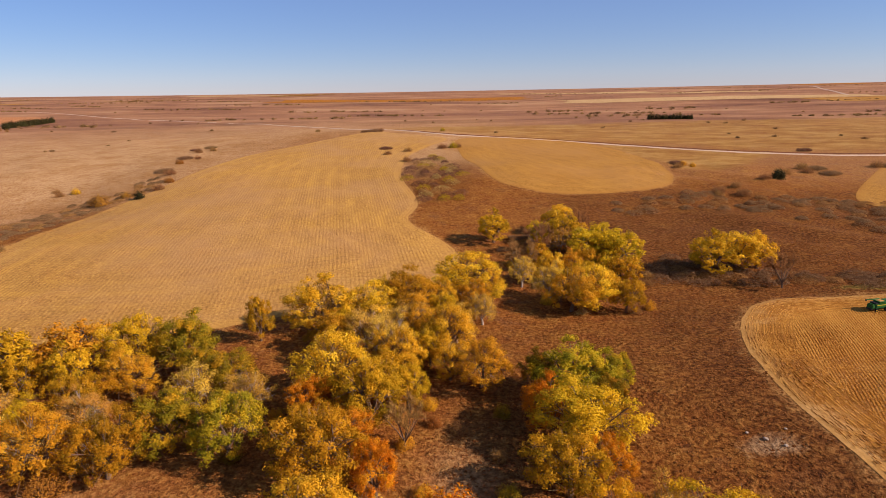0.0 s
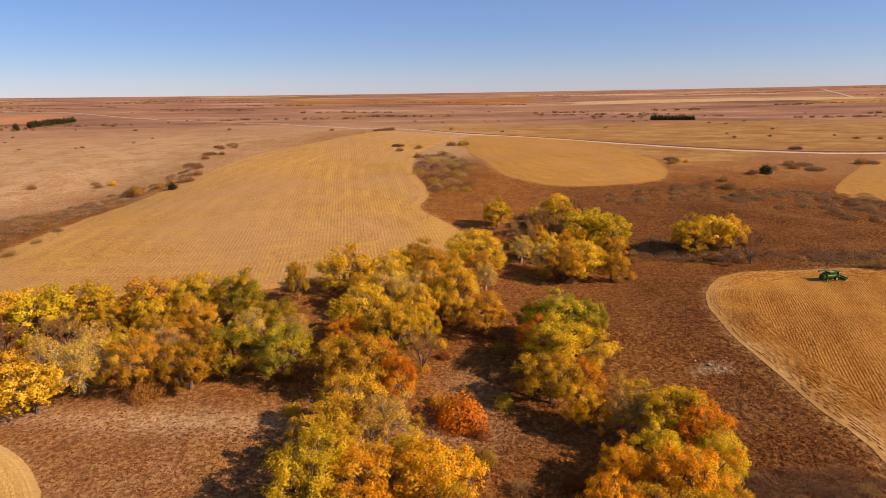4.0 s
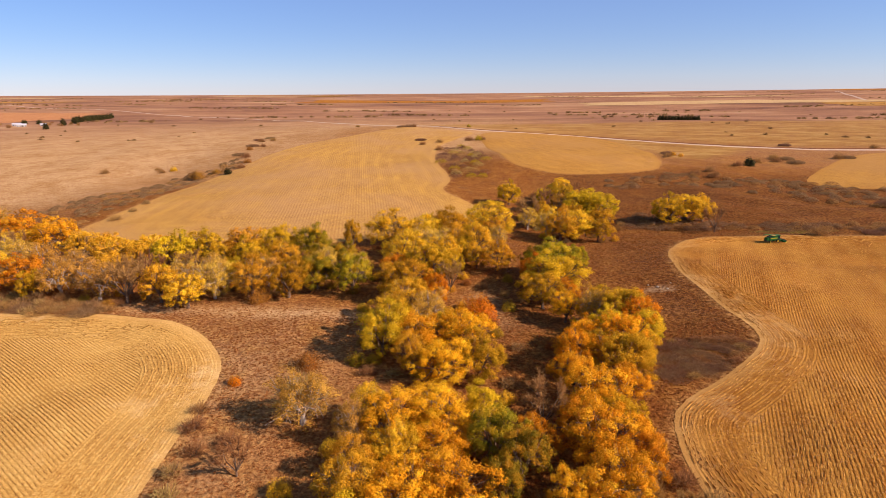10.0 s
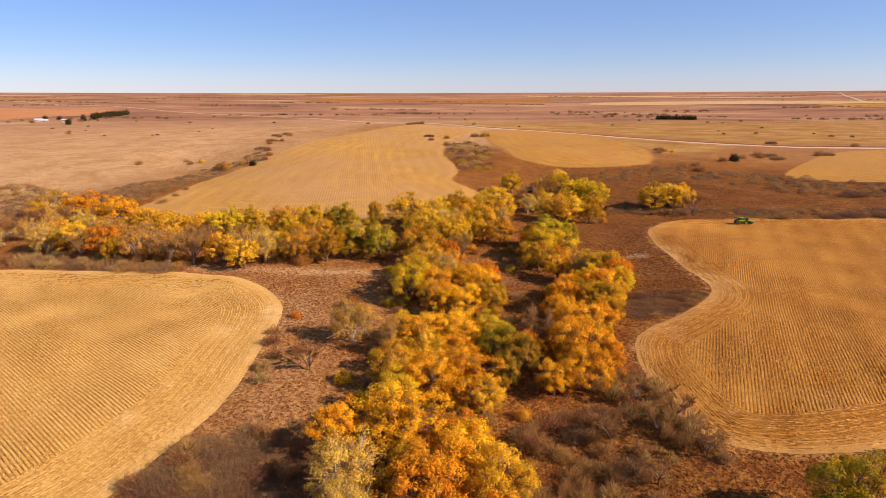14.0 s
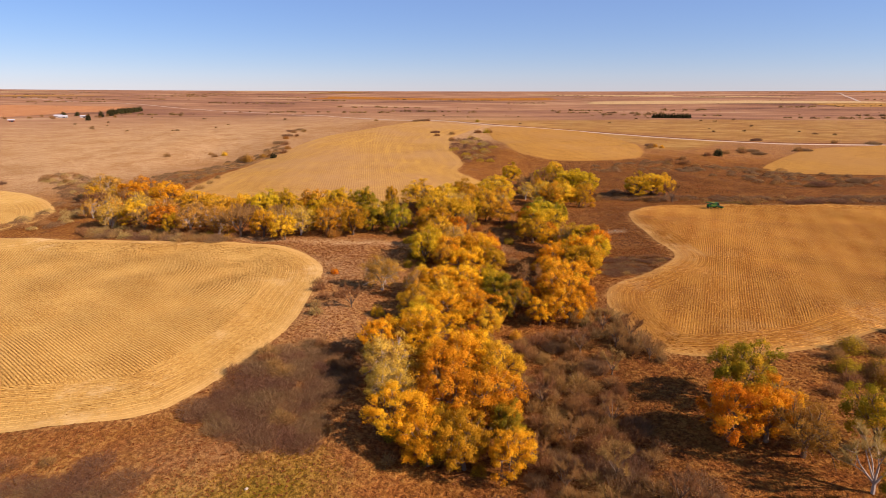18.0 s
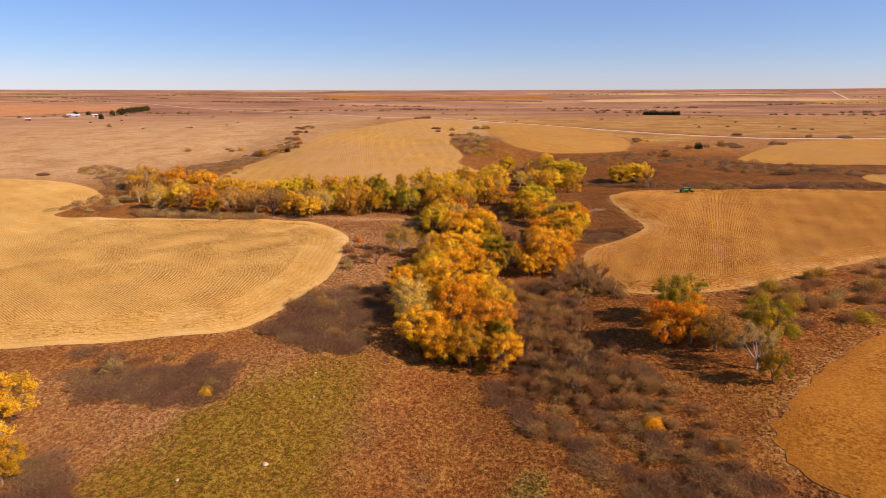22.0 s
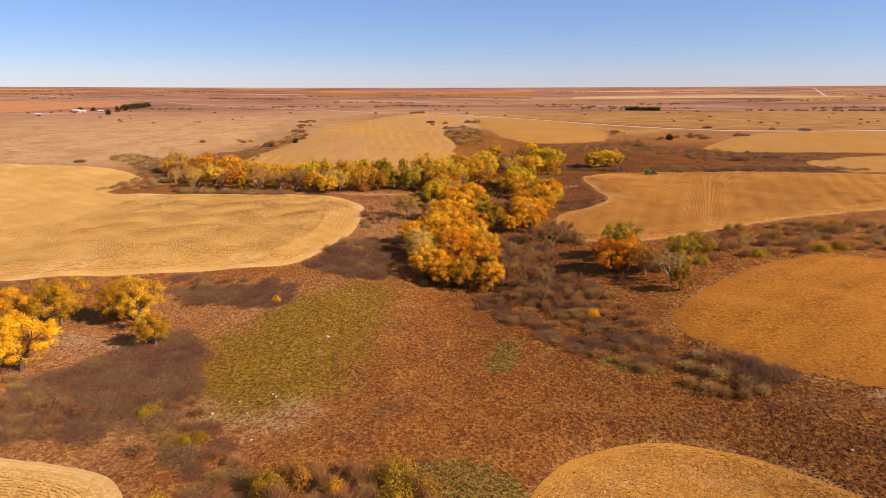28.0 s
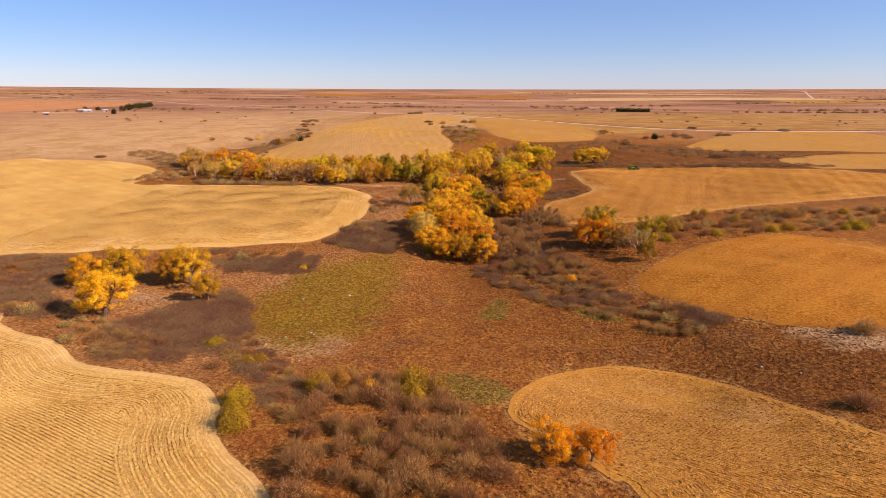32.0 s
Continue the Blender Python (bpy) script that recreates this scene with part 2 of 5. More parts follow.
        row_c = math_node(nt, "MULTIPLY", ramp(nt, math_node(nt, "ADD", math_node(nt, "MULTIPLY_ADD", wide, 0.5, 0.5), rough), [(0.5, (0, 0, 0)), (0.95, (1, 1, 1))]), head_row)
        row_b = math_node(nt, "MAXIMUM", row_b, row_c)
        lines = math_node(nt, "ADD", math_node(nt, "MULTIPLY", row_a, within), math_node(nt, "MULTIPLY", row_b, math_node(nt, "SUBTRACT", 1.0, within)))
        lines = math_node(nt, "MULTIPLY", lines, ramp(nt, noise_fac(nt, 0.04, 6, 0.74, pos), [(0.38, (0.3, 0.3, 0.3)), (0.56, (1, 1, 1))]))
        c = mix(nt, lines, c, tuple(v * k for v, k in zip(low, (0.471, 0.41, 0.35))))
    if bleach:
        spot = ramp(nt, noise_fac(nt, 0.045, 7, 0.74, pos), [(0.55, (0, 0, 0)), (0.66, (1, 1, 1))])
        near_edge = ramp(nt, math_node(nt, "DIVIDE", edge, 40.0), [(0.0, (1, 1, 1)), (0.6, (0, 0, 0))])
        c = mix(nt, math_node(nt, "MULTIPLY", math_node(nt, "MULTIPLY", spot, near_edge), bleach), c, (0.654, 0.456, 0.205))
    rim = math_node(nt, "SUBTRACT", 1.0, math_node(nt, "DIVIDE", math_node(nt, "ADD", edge, math_node(nt, "MULTIPLY", patch, 5.0)), 7.0))
    c = mix(nt, math_node(nt, "MULTIPLY", math_node(nt, "MAXIMUM", rim, 0.0), 0.85), c, edge_c)
    nt.links.new(c, p.inputs["Base Color"])
    bump(nt, p, math_node(nt, "SUBTRACT", math_node(nt, "MULTIPLY", fine, 1.4), math_node(nt, "MULTIPLY", lines, 0.35)), 0.9, 0.3)
    return m


def make_leaf(name, a, b, c, toned=False):
    m, nt, p = start(name, 0.6)
    geo, info = nt.nodes.new("ShaderNodeNewGeometry"), nt.nodes.new("ShaderNodeObjectInfo")
    fac = geo.outputs["Random Per Island"]
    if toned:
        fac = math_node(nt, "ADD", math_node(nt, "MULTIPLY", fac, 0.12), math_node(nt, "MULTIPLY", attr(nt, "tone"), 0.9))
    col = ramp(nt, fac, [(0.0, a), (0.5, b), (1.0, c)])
    hue = nt.nodes.new("ShaderNodeHueSaturation")
    nt.links.new(math_node(nt, "MULTIPLY_ADD", info.outputs["Random"], 0.034, 0.481), hue.inputs["Hue"])
    nt.links.new(math_node(nt, "MULTIPLY_ADD", info.outputs["Random"], 0.35, 0.82), hue.inputs["Value"])
    nt.links.new(col, hue.inputs["Color"])
    nt.links.new(hue.outputs[0], p.inputs["Base Color"])
    tr = nt.nodes.new("ShaderNodeBsdfTranslucent")
    nt.links.new(hue.outputs[0], tr.inputs["Color"])
    sh = nt.nodes.new("ShaderNodeMixShader")
    sh.inputs[0].default_value = 0.36
    nt.links.new(p.outputs[0], sh.inputs[1])
    nt.links.new(tr.outputs[0], sh.inputs[2])
    nt.links.new(sh.outputs[0], nt.nodes["Material Output"].inputs["Surface"])
    return m


M = {}
M["ground"] = make_ground()
M["stubble"] = make_stubble("corn_stubble", (0.439, 0.227, 0.0456), (0.565, 0.321, 0.073), (0.636, 0.408, 0.116), -34, (0.551, 0.334, 0.109), 0.12, 0.62, 15, 0.62, 0.4, 0, 0.8)
M["stubble_south"] = make_stubble("corn_stubble_south", (0.452, 0.241, 0.0517), (0.58, 0.341, 0.0851), (0.651, 0.435, 0.134), -25, (0.565, 0.354, 0.134), 0.1, 0.62, 15, 0.62, 0.5, 0, 0.6)
M["hill"] = make_stubble("hill_stubble", (0.307, 0.15, 0.034), (0.418, 0.22, 0.0549), (0.528, 0.305, 0.0658), -78, (0.418, 0.229, 0.0549), 0.1, 1.3, 5, 0.26, 0.15, 0.4)
M["milo"] = make_stubble("milo_stubble", (0.26, 0.0935, 0.0106), (0.376, 0.158, 0.0207), (0.52, 0.264, 0.0474), -110, (0.465, 0.271, 0.0828), 0.2, 0.62, 11, 0.7, 0.55, 0, 0.35)
M["milo_south"] = make_stubble("milo_stubble_south", (0.277, 0.104, 0.0128), (0.403, 0.175, 0.024), (0.529, 0.279, 0.0534), -35, (0.39, 0.181, 0.032), 0.15, 0.62, 4, 0.3, 0.2, 0, 0.3)
M["orange"] = make_stubble("orange_grass", (0.205, 0.0678, 0.00593), (0.308, 0.113, 0.0101), (0.41, 0.175, 0.0214), 40, (0.274, 0.0973, 0.0119), 0.1, bleach=0.25)
M["olive"] = make_stubble("olive_grass", (0.137, 0.0711, 0.00593), (0.192, 0.0973, 0.00828), (0.274, 0.129, 0.0178), 60, (0.233, 0.0973, 0.0119), 0.05)
M["verge"] = plain("red_ditch_grass", (0.152, 0.057, 0.0213), 0.95, 0, 0.4, 0.3)
M["road"] = plain("gravel_road", (0.45, 0.34, 0.24), 0.95, 0, 0.15, 0.4)
M["bark"] = plain("grey_bark", (0.152, 0.0988, 0.0608), 0.95, 0, 0.4, 6)
M["pale_bark"] = plain("bleached_bark", (0.35, 0.289, 0.228), 0.9, 0, 0.3, 5)
M["gold"] = make_leaf("golden_leaf", (0.347, 0.173, 0.00596), (0.742, 0.327, 0.00836), (0.749, 0.442, 0.0179), True)
M["yellow"] = make_leaf("yellow_leaf", (0.364, 0.213, 0.00988), (0.692, 0.368, 0.0142), (0.749, 0.485, 0.0318), True)
M["mixed"] = make_leaf("yellow_green_leaf", (0.217, 0.162, 0.00706), (0.537, 0.31, 0.00988), (0.749, 0.441, 0.017), True)
M["green"] = make_leaf("green_leaf", (0.123, 0.118, 0.00815), (0.297, 0.217, 0.00949), (0.646, 0.352, 0.0136), True)
M["orange_leaf"] = make_leaf("orange_leaf", (0.419, 0.144, 0.00434), (0.727, 0.266, 0.00652), (0.727, 0.418, 0.0136), True)
M["pale_leaf"] = make_leaf("faded_leaf", (0.401, 0.23, 0.027), (0.595, 0.351, 0.0417), (0.694, 0.441, 0.0659), True)
M["rust_leaf"] = make_leaf("rust_leaf", (0.22, 0.083, 0.014), (0.33, 0.135, 0.02), (0.44, 0.2, 0.034), True)
M["twig"] = make_leaf("brown_twig", (0.224, 0.106, 0.0326), (0.331, 0.167, 0.0521), (0.424, 0.243, 0.0828))
M["grey_twig"] = make_leaf("grey_twig", (0.287, 0.176, 0.0534), (0.374, 0.243, 0.0768), (0.461, 0.322, 0.119))
M["plum_twig"] = make_leaf("plum_twig", (0.15, 0.078, 0.034), (0.225, 0.122, 0.056), (0.31, 0.185, 0.09))
M["olive_leaf"] = make_leaf("olive_leaf", (0.19, 0.122, 0.00912), (0.334, 0.201, 0.0114), (0.456, 0.281, 0.0152), True)
M["dark_leaf"] = make_leaf("cedar_leaf", (0.0266, 0.0274, 0.00912), (0.0456, 0.0441, 0.0137), (0.076, 0.0646, 0.0213))

# ---- land ----
# broad swells and hollows: centre x, y, radius x, y, height
SWELLS = [
    (-80, 520, 170, 140, 8.6), (110, 330, 90, 60, 2.0), (-120, 240, 90, 110, 2.5), (30, 180, 60, 80, -3.4),
    (90, 165, 50, 40, -1.4), (55, 95, 45, 45, 3.9), (-80, 0, 70, 60, 1.1), (90, 0, 70, 45, 1.4),
    (0, -105, 70, 55, -7.0), (85, -95, 50, 40, 3.0), (-5, -50, 25, 40, -3.2), (-80, -150, 45, 35, -0.9),
    (15, 40, 30, 60, -2.5), (-200, 280, 60, 60, -6.2), (180, 285, 60, 50, -2.1), (40, -145, 30, 25, -5.0),
]
MORE_SWELLS = [(260, 700, 200, 200, 4.4), (20, 325, 55, 45, 4.8), (-165, 325, 50, 60, 3.5), (-200, 110, 60, 50, -1.1), (-90, -100, 35, 30, -2.5)]


def ease(a, b, v):
    t = np.clip((v - a) / (b - a), 0, 1)
    return t * t * (3 - 2 * t)


def land(x, y):
    """Height of the land."""
    x, y = np.asarray(x, float), np.asarray(y, float)
    z = -6.88 + 12.74 / (1 + np.exp(-(y - 300) / 90.0))
    for cx, cy, rx, ry, h in SWELLS + MORE_SWELLS:
        z = z + h * np.exp(-(((x - cx) / rx) ** 2) - ((y - cy) / ry) ** 2)
    z = z + 1.25 * ease(60, 110, x) * (1 - ease(160, 185, x)) * ease(165, 190, y) * (1 - ease(330, 420, y)) * np.sin(x / 9.0 + 1.6 * np.sin(y / 17.0)) * np.sin(y / 11.0 + 1.2 * np.sin(x / 21.0))
    z = z + 0.9 * ease(-175, -215, x) * ease(170, 240, y) * np.sin((x + 0.6 * y) / 15.0 + 1.5 * np.sin(y / 38.0)) * (0.6 + 0.4 * np.sin(y / 27.0))
    r = np.hypot(x, y)
    w = ease(900, 1800, r)
    roll = 5 * np.sin(x / 310 + 1.3 * np.sin(y / 470)) * np.sin(y / 260 + 0.8 * np.sin(x / 390))
    z = z * (1 - w) + w * (8 + (r - 900) * 0.0105 + roll * (1 - ease(3000, 3800, r)))
    near = np.exp(-((r / 420) ** 2))
    return z + near * 0.18 * (np.sin(x / 4.1 + np.sin(y / 6.3)) + np.sin(y / 3.7 + np.sin(x / 5.2)))


def bell(x, y, cx, cy, rx, ry):
    return np.exp(-(((x - cx) / rx) ** 2) - ((y - cy) / ry) ** 2)


def mesh_object(name, verts, faces, material, smooth=False):
    me = bpy.data.meshes.new(name)
    me.from_pydata([tuple(v) for v in verts], [], [tuple(f) for f in faces])
    if smooth:
        me.polygons.foreach_set("use_smooth", [True] * len(me.polygons))
    me.materials.append(material)
    return new(name, me)


def spread(lo, hi, step, reach, growth):
    mid = list(np.arange(lo, hi + 0.1, step))
    out, d = [], step
    v = hi
    while v < reach:
        d *= growth
        v += d
        out.append(v)
    inn, d, v = [], step, lo
    while v > -reach:
        d *= growth
        v -= d
        inn.append(v)
    return np.array(inn[::-1] + mid + out)


gx, gy = spread(-230, 260, 2.6, 3950, 1.09), spread(-280, 560, 2.8, 3950, 1.09)
X, Y = np.meshgrid(gx, gy)
Z = land(X, Y)
nx, ny = len(gx), len(gy)
idx = np.arange(nx * ny).reshape(ny, nx)
quads = np.stack([idx[:-1, :-1], idx[:-1, 1:], idx[1:, 1:], idx[1:, :-1]], -1).reshape(-1, 4)
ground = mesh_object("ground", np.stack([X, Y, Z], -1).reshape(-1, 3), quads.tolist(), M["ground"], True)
tagged(ground, "rolling prairie of red-brown and tan dry grass", "ground", kind="structure")
dry = np.clip(ease(-120, -230, X) * ease(60, 200, Y) + ease(260, 420, Y + 0.25 * np.abs(X)) * 0.85 + ease(120, 300, X) * 0.25, 0, 1)
dry = np.clip(dry - 0.55 * bell(X, Y, -190, 200, 40, 130) - 0.8 * bell(X, Y, 60, 250, 120, 45) - 0.7 * bell(X, Y, 200, 240, 120, 60), 0, 1)
dry = np.clip(dry - 0.45 * bell(X, Y, -130, 480, 70, 110), 0, 1)
dry = np.clip(dry + 0.7 * bell(X, Y, 1, 72, 6, 14) + 0.8 * bell(X, Y, -60, 62, 60, 4), 0, 1)
dry = np.clip(dry + 0.42 * bell(X, Y, -58, 32, 34, 34) + 0.35 * bell(X, Y, -66, -84, 34, 18) + 0.4 * bell(X, Y, -96, -112, 26, 16) + 0.45 * bell(X, Y, -70, -139, 30, 15) + 0.35 * bell(X, Y, -38, -30, 14, 50), 0, 1)
dry *= 1 - 0.72 * ease(-20, 110, X) * ease(180, 300, Y)
far = ease(450 - 120 * ease(0, 150, X), 1100 - 350 * ease(0, 150, X), np.hypot(X, Y))
bare = np.clip(1.0 * bell(X, Y, -42, -132, 12, 9) + 0.7 * bell(X, Y, 47, 80, 5, 4) + 0.6 * bell(X, Y, -95, -108, 16, 7) + 0.6 * bell(X, Y, 85, -125, 16, 8) + 0.75 * bell(X, Y, 88, -134, 10, 5), 0, 1)
# dark eastern grass; creek and brush bells paint tree shade in with leaf litter
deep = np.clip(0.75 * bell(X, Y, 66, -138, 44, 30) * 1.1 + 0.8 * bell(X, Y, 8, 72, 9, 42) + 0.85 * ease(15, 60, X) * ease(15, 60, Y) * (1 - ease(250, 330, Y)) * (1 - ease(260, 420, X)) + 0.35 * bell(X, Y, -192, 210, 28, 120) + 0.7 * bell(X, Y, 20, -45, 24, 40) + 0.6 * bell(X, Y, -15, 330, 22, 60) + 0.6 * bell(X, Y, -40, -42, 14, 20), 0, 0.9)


def outline(points, per=8, wobble=0.5, closed=True):
    """A smooth line through the points, with a slightly ragged edge."""
    p = np.array(points, float)
    n = len(p)
    out = []
    for i in range(n if closed else n - 1):
        a, b, c, d = (p[(i + k) % n] if closed else p[min(max(i + k, 0), n - 1)] for k in (-1, 0, 1, 2))
        for t in np.arange(per) / per:
            out.append(0.5 * (2 * b + (c - a) * t + (2 * a - 5 * b + 4 * c - d) * t * t + (3 * b - a - 3 * c + d) * t**3))
    if not closed:
        out.append(p[-1])
    out = np.array(out)
    return out + np.random.RandomState(n).uniform(-wobble, wobble, out.shape)


def inside(px, py, poly):
    hit = np.zeros(px.shape, bool)
    for (x1, y1), (x2, y2) in zip(poly, np.roll(poly, -1, 0)):
        if y1 != y2:
            hit ^= ((y1 > py) != (y2 > py)) & (px < (x2 - x1) * (py - y1) / (y2 - y1) + x1)
    return hit


def edge_distance(px, py, poly):
    best = np.full(px.shape, 1e9)
    for (x1, y1), (x2, y2) in zip(poly, np.roll(poly, -1, 0)):
        dx, dy = x2 - x1, y2 - y1
        t = np.clip(((px - x1) * dx + (py - y1) * dy) / (dx * dx + dy * dy + 1e-9), 0, 1)
        best = np.minimum(best, np.hypot(px - x1 - t * dx, py - y1 - t * dy))
    return best


def ground_z(x, y):
    """Height of the ground sheet itself."""
    i = np.clip(np.searchsorted(gx, x) - 1, 0, nx - 2)
    j = np.clip(np.searchsorted(gy, y) - 1, 0, ny - 2)
    u, w = (x - gx[i]) / (gx[i + 1] - gx[i]), (y - gy[j]) / (gy[j + 1] - gy[j])
    return (Z[j, i] * (1 - u) + Z[j, i + 1] * u) * (1 - w) + (Z[j + 1, i] * (1 - u) + Z[j + 1, i + 1] * u) * w


def field(name, points, step, material, label, lift=0.15, wobble=0.12, kind_word="field"):
    """A field that lies on the land inside a smooth outline."""
    poly = outline(points, 8, wobble)
    x, y = np.meshgrid(np.arange(poly[:, 0].min(), poly[:, 0].max(), step), np.arange(poly[:, 1].min(), poly[:, 1].max(), step))
    x, y = x.ravel(), y.ravel()
    keep = inside(x, y, poly)
    x, y = x[keep], y[keep]
    keep = edge_distance(x, y, poly) > step * 0.5
    pts = [Vector(p) for p in poly] + [Vector(p) for p in zip(x[keep], y[keep])]
    n = len(poly)
    v, _, f, *_ = geometry.delaunay_2d_cdt(pts, [(i, (i + 1) % n) for i in range(n)], [], 1, 1e-4)
    v = np.array([tuple(q) for q in v])
    rim = edge_distance(v[:, 0], v[:, 1], poly)
    rise = lift * (0.45 + 0.55 * ease(0, step * 0.6, rim))
    ob = mesh_object(name, np.c_[v, ground_z(v[:, 0], v[:, 1]) + rise], f, material, True)
    ob.data.attributes.new("edge", "FLOAT", "POINT").data.foreach_set("value", rim.astype(np.float32))
    tagged(ob, label, kind_word, kind="structure")
    return poly


HILL = [(-160, 128), (-166, 150), (-168, 185), (-171, 230), (-172, 275), (-164, 309), (-160, 345), (-153, 406), (-124, 458), (-99, 508),
        (-83, 545), (-60, 520), (-38, 502), (-14, 480), (-29, 431), (-38, 395), (-36, 327), (-22, 267), (-24, 241), (-20, 228), (-5, 204),
        (-2, 180), (-15, 158), (-40, 140), (-75, 122), (-110, 118), (-140, 120)]
HILL_EAST = [(-5, 475), (27, 500), (56, 496), (88, 480), (112, 425), (119, 364), (116, 325), (103, 297), (80, 283), (50, 279), (31, 286), (15, 305), (6, 350), (-3, 410)]
COMBINE_FIELD = [(70, 138), (82, 150), (111, 153), (140, 150), (166, 151), (210, 146), (246, 141), (270, 110), (260, 70), (182, 41), (129, 16), (114, 6),
                 (94, -6), (77, -16), (64, -21), (54, -23), (45, -23), (38, -21), (34, -16), (32, -6), (31, 6), (33, 19), (37, 25), (45, 32), (57, 44),
                 (61, 53), (59, 66), (57, 83), (57, 100), (61, 119)]
WEST_FIELD = [(-345, 141), (-311, 155), (-266, 150), (-233, 135), (-206, 110), (-197, 88), (-197, 63), (-171, 58), (-130, 57), (-91, 57), (-70, 50),
              (-56, 35), (-51, 20), (-49, 0), (-48, -18), (-51, -30), (-55, -44), (-62, -54), (-78, -60), (-103, -67), (-122, -71), (-150, -79), (-220, -88), (-330, -60)]
SOUTH_WEST_FIELD = [(-125, -128), (-113, -134), (-104, -138), (-93, -142), (-83, -150), (-74, -153), (-61, -154), (-53, -157), (-46, -165), (-43, -173),
                    (-38, -180), (-31, -186), (-26, -194), (-22, -215), (-30, -260), (-150, -260), (-170, -160)]
SOUTH_EAST_FIELD = [(7, -158), (10, -149), (17, -140), (30, -134), (45, -137), (54, -145), (61, -157), (69, -168), (90, -190), (90, -250), (30, -250), (24, -190), (20, -182), (12, -171), (7, -165)]
ORANGE_FIELD = [(54, -80), (68, -65), (90, -48), (114, -38), (131, -43), (145, -55), (170, -80), (150, -120), (120, -130), (94, -127), (81, -125), (69, -119), (57, -109), (49, -96), (49, -87)]
OLIVE_PATCH = [(-61, -117), (-62, -104), (-57, -88), (-49, -74), (-38, -65), (-28, -60), (-27, -76), (-26, -93), (-27, -109), (-31, -126), (-39, -136), (-48, -136), (-56, -128)]
EAST_FIELD = [(400, 400), (300, 382), (260, 362), (220, 320), (193, 288), (182, 266), (190, 252), (225, 246), (280, 244), (400, 250)]
EAST_FIELD_LOW = [(224, 190), (254, 212), (310, 228), (400, 220), (380, 160), (252, 150), (230, 155)]
field("field_hill", HILL, 6, M["hill"], "mown tan stubble field on a low hill", 0.25)
M["hill_dim"] = make_stubble("golden_stubble", (0.271, 0.122, 0.0205), (0.362, 0.176, 0.0314), (0.452, 0.243, 0.0485), -60, (0.323, 0.152, 0.0285), 0.12, 1.3, 5, 0.16, 0.1, 0.3)
field("field_hill_east", HILL_EAST, 7, M["hill_dim"], "mown golden field on the hill's flank", 0.25)
field("field_east", EAST_FIELD, 8, M["hill_dim"], "golden stubble field beyond the creek", 0.25)
field("field_east_low", EAST_FIELD_LOW, 8, M["hill_dim"], "small golden stubble field beyond the creek", 0.25)
combine_edge = field("field_harvest", COMBINE_FIELD, 4, M["milo"], "orange-tan row crop field, partly harvested", 0.18)
west_edge = field("field_west", WEST_FIELD, 4, M["stubble"], "pale gold corn stubble field with curved rows", 0.18)
south_west_edge = field("field_south_west", SOUTH_WEST_FIELD, 4, M["stubble_south"], "pale gold corn stubble field with curved rows", 0.18)
south_east_edge = field("field_south_east", SOUTH_EAST_FIELD, 4, M["milo_south"], "tan milo stubble field with a rounded end", 0.18)
GREEN_PATCHES = ([(1, -108), (5, -96), (9, -93), (10, -101), (7, -110)], [(30, -103), (36, -105), (40, -113), (33, -112), (27, -106)],
                 [(-14, -150), (-4, -145), (5, -147), (8, -155), (2, -160), (-8, -156)], [(104, 160), (125, 162), (140, 158), (122, 156)])


def patch_mask(shapes, soft):
    out = np.zeros(X.shape)
    for shape in shapes:
        poly = outline(shape, 4, 0.0)
        box = (X > poly[:, 0].min() - 20) & (X < poly[:, 0].max() + 20) & (Y > poly[:, 1].min() - 20) & (Y < poly[:, 1].max() + 20)
        d = edge_distance(X[box], Y[box], poly) * np.where(inside(X[box], Y[box], poly), 1, -1)
        out[box] = np.maximum(out[box], ease(-soft, soft, d))
    return out


olive, green_patch = patch_mask([OLIVE_PATCH], 12.0), patch_mask(GREEN_PATCHES, 2.6)
rim = np.zeros(X.shape)
for shape in (WEST_FIELD, SOUTH_WEST_FIELD, SOUTH_EAST_FIELD, COMBINE_FIELD, ORANGE_FIELD, HILL, HILL_EAST):
    rim = np.maximum(rim, patch_mask([shape], 5.0))
gold = np.clip(patch_mask([[(40, 505), (88, 488), (130, 460), (176, 436), (215, 418), (190, 385), (160, 350), (130, 345), (115, 400), (92, 485)]], 12.0) + 0.85 * patch_mask([[(-40, 560), (20, 512), (130, 470), (215, 422), (300, 408), (460, 425), (700, 480), (650, 800), (350, 720), (100, 690), (-80, 700)]], 40.0), 0, 1)
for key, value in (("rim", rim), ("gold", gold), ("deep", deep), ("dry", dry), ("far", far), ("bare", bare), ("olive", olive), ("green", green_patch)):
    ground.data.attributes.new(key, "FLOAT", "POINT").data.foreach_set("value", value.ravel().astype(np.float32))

field("field_orange", ORANGE_FIELD, 4, M["orange"], "smooth orange-brown grass field", 0.18, 0.8)


def ribbon(name, points, width, material, label, lift=0.35):
    line = outline(points, 14, 0.15, closed=False)
    d = np.gradient(line, axis=0)
    d /= np.linalg.norm(d, axis=1)[:, None] + 1e-9
    side = np.c_[-d[:, 1], d[:, 0]]
    rows = [line + side * o * width for o in (-0.5, -0.3, 0, 0.3, 0.5)]
    lifts = [0.0, lift, lift + 0.1, lift, 0.0]
    v = np.concatenate([np.c_[r, land(r[:, 0], r[:, 1]) + l] for r, l in zip(rows, lifts)])
    n = len(line)
    f = [(k * n + i, k * n + i + 1, (k + 1) * n + i + 1, (k + 1) * n + i) for k in range(4) for i in range(n - 1)]
    return tagged(mesh_object(name, v, f, material, True), label, "road", kind="structure")


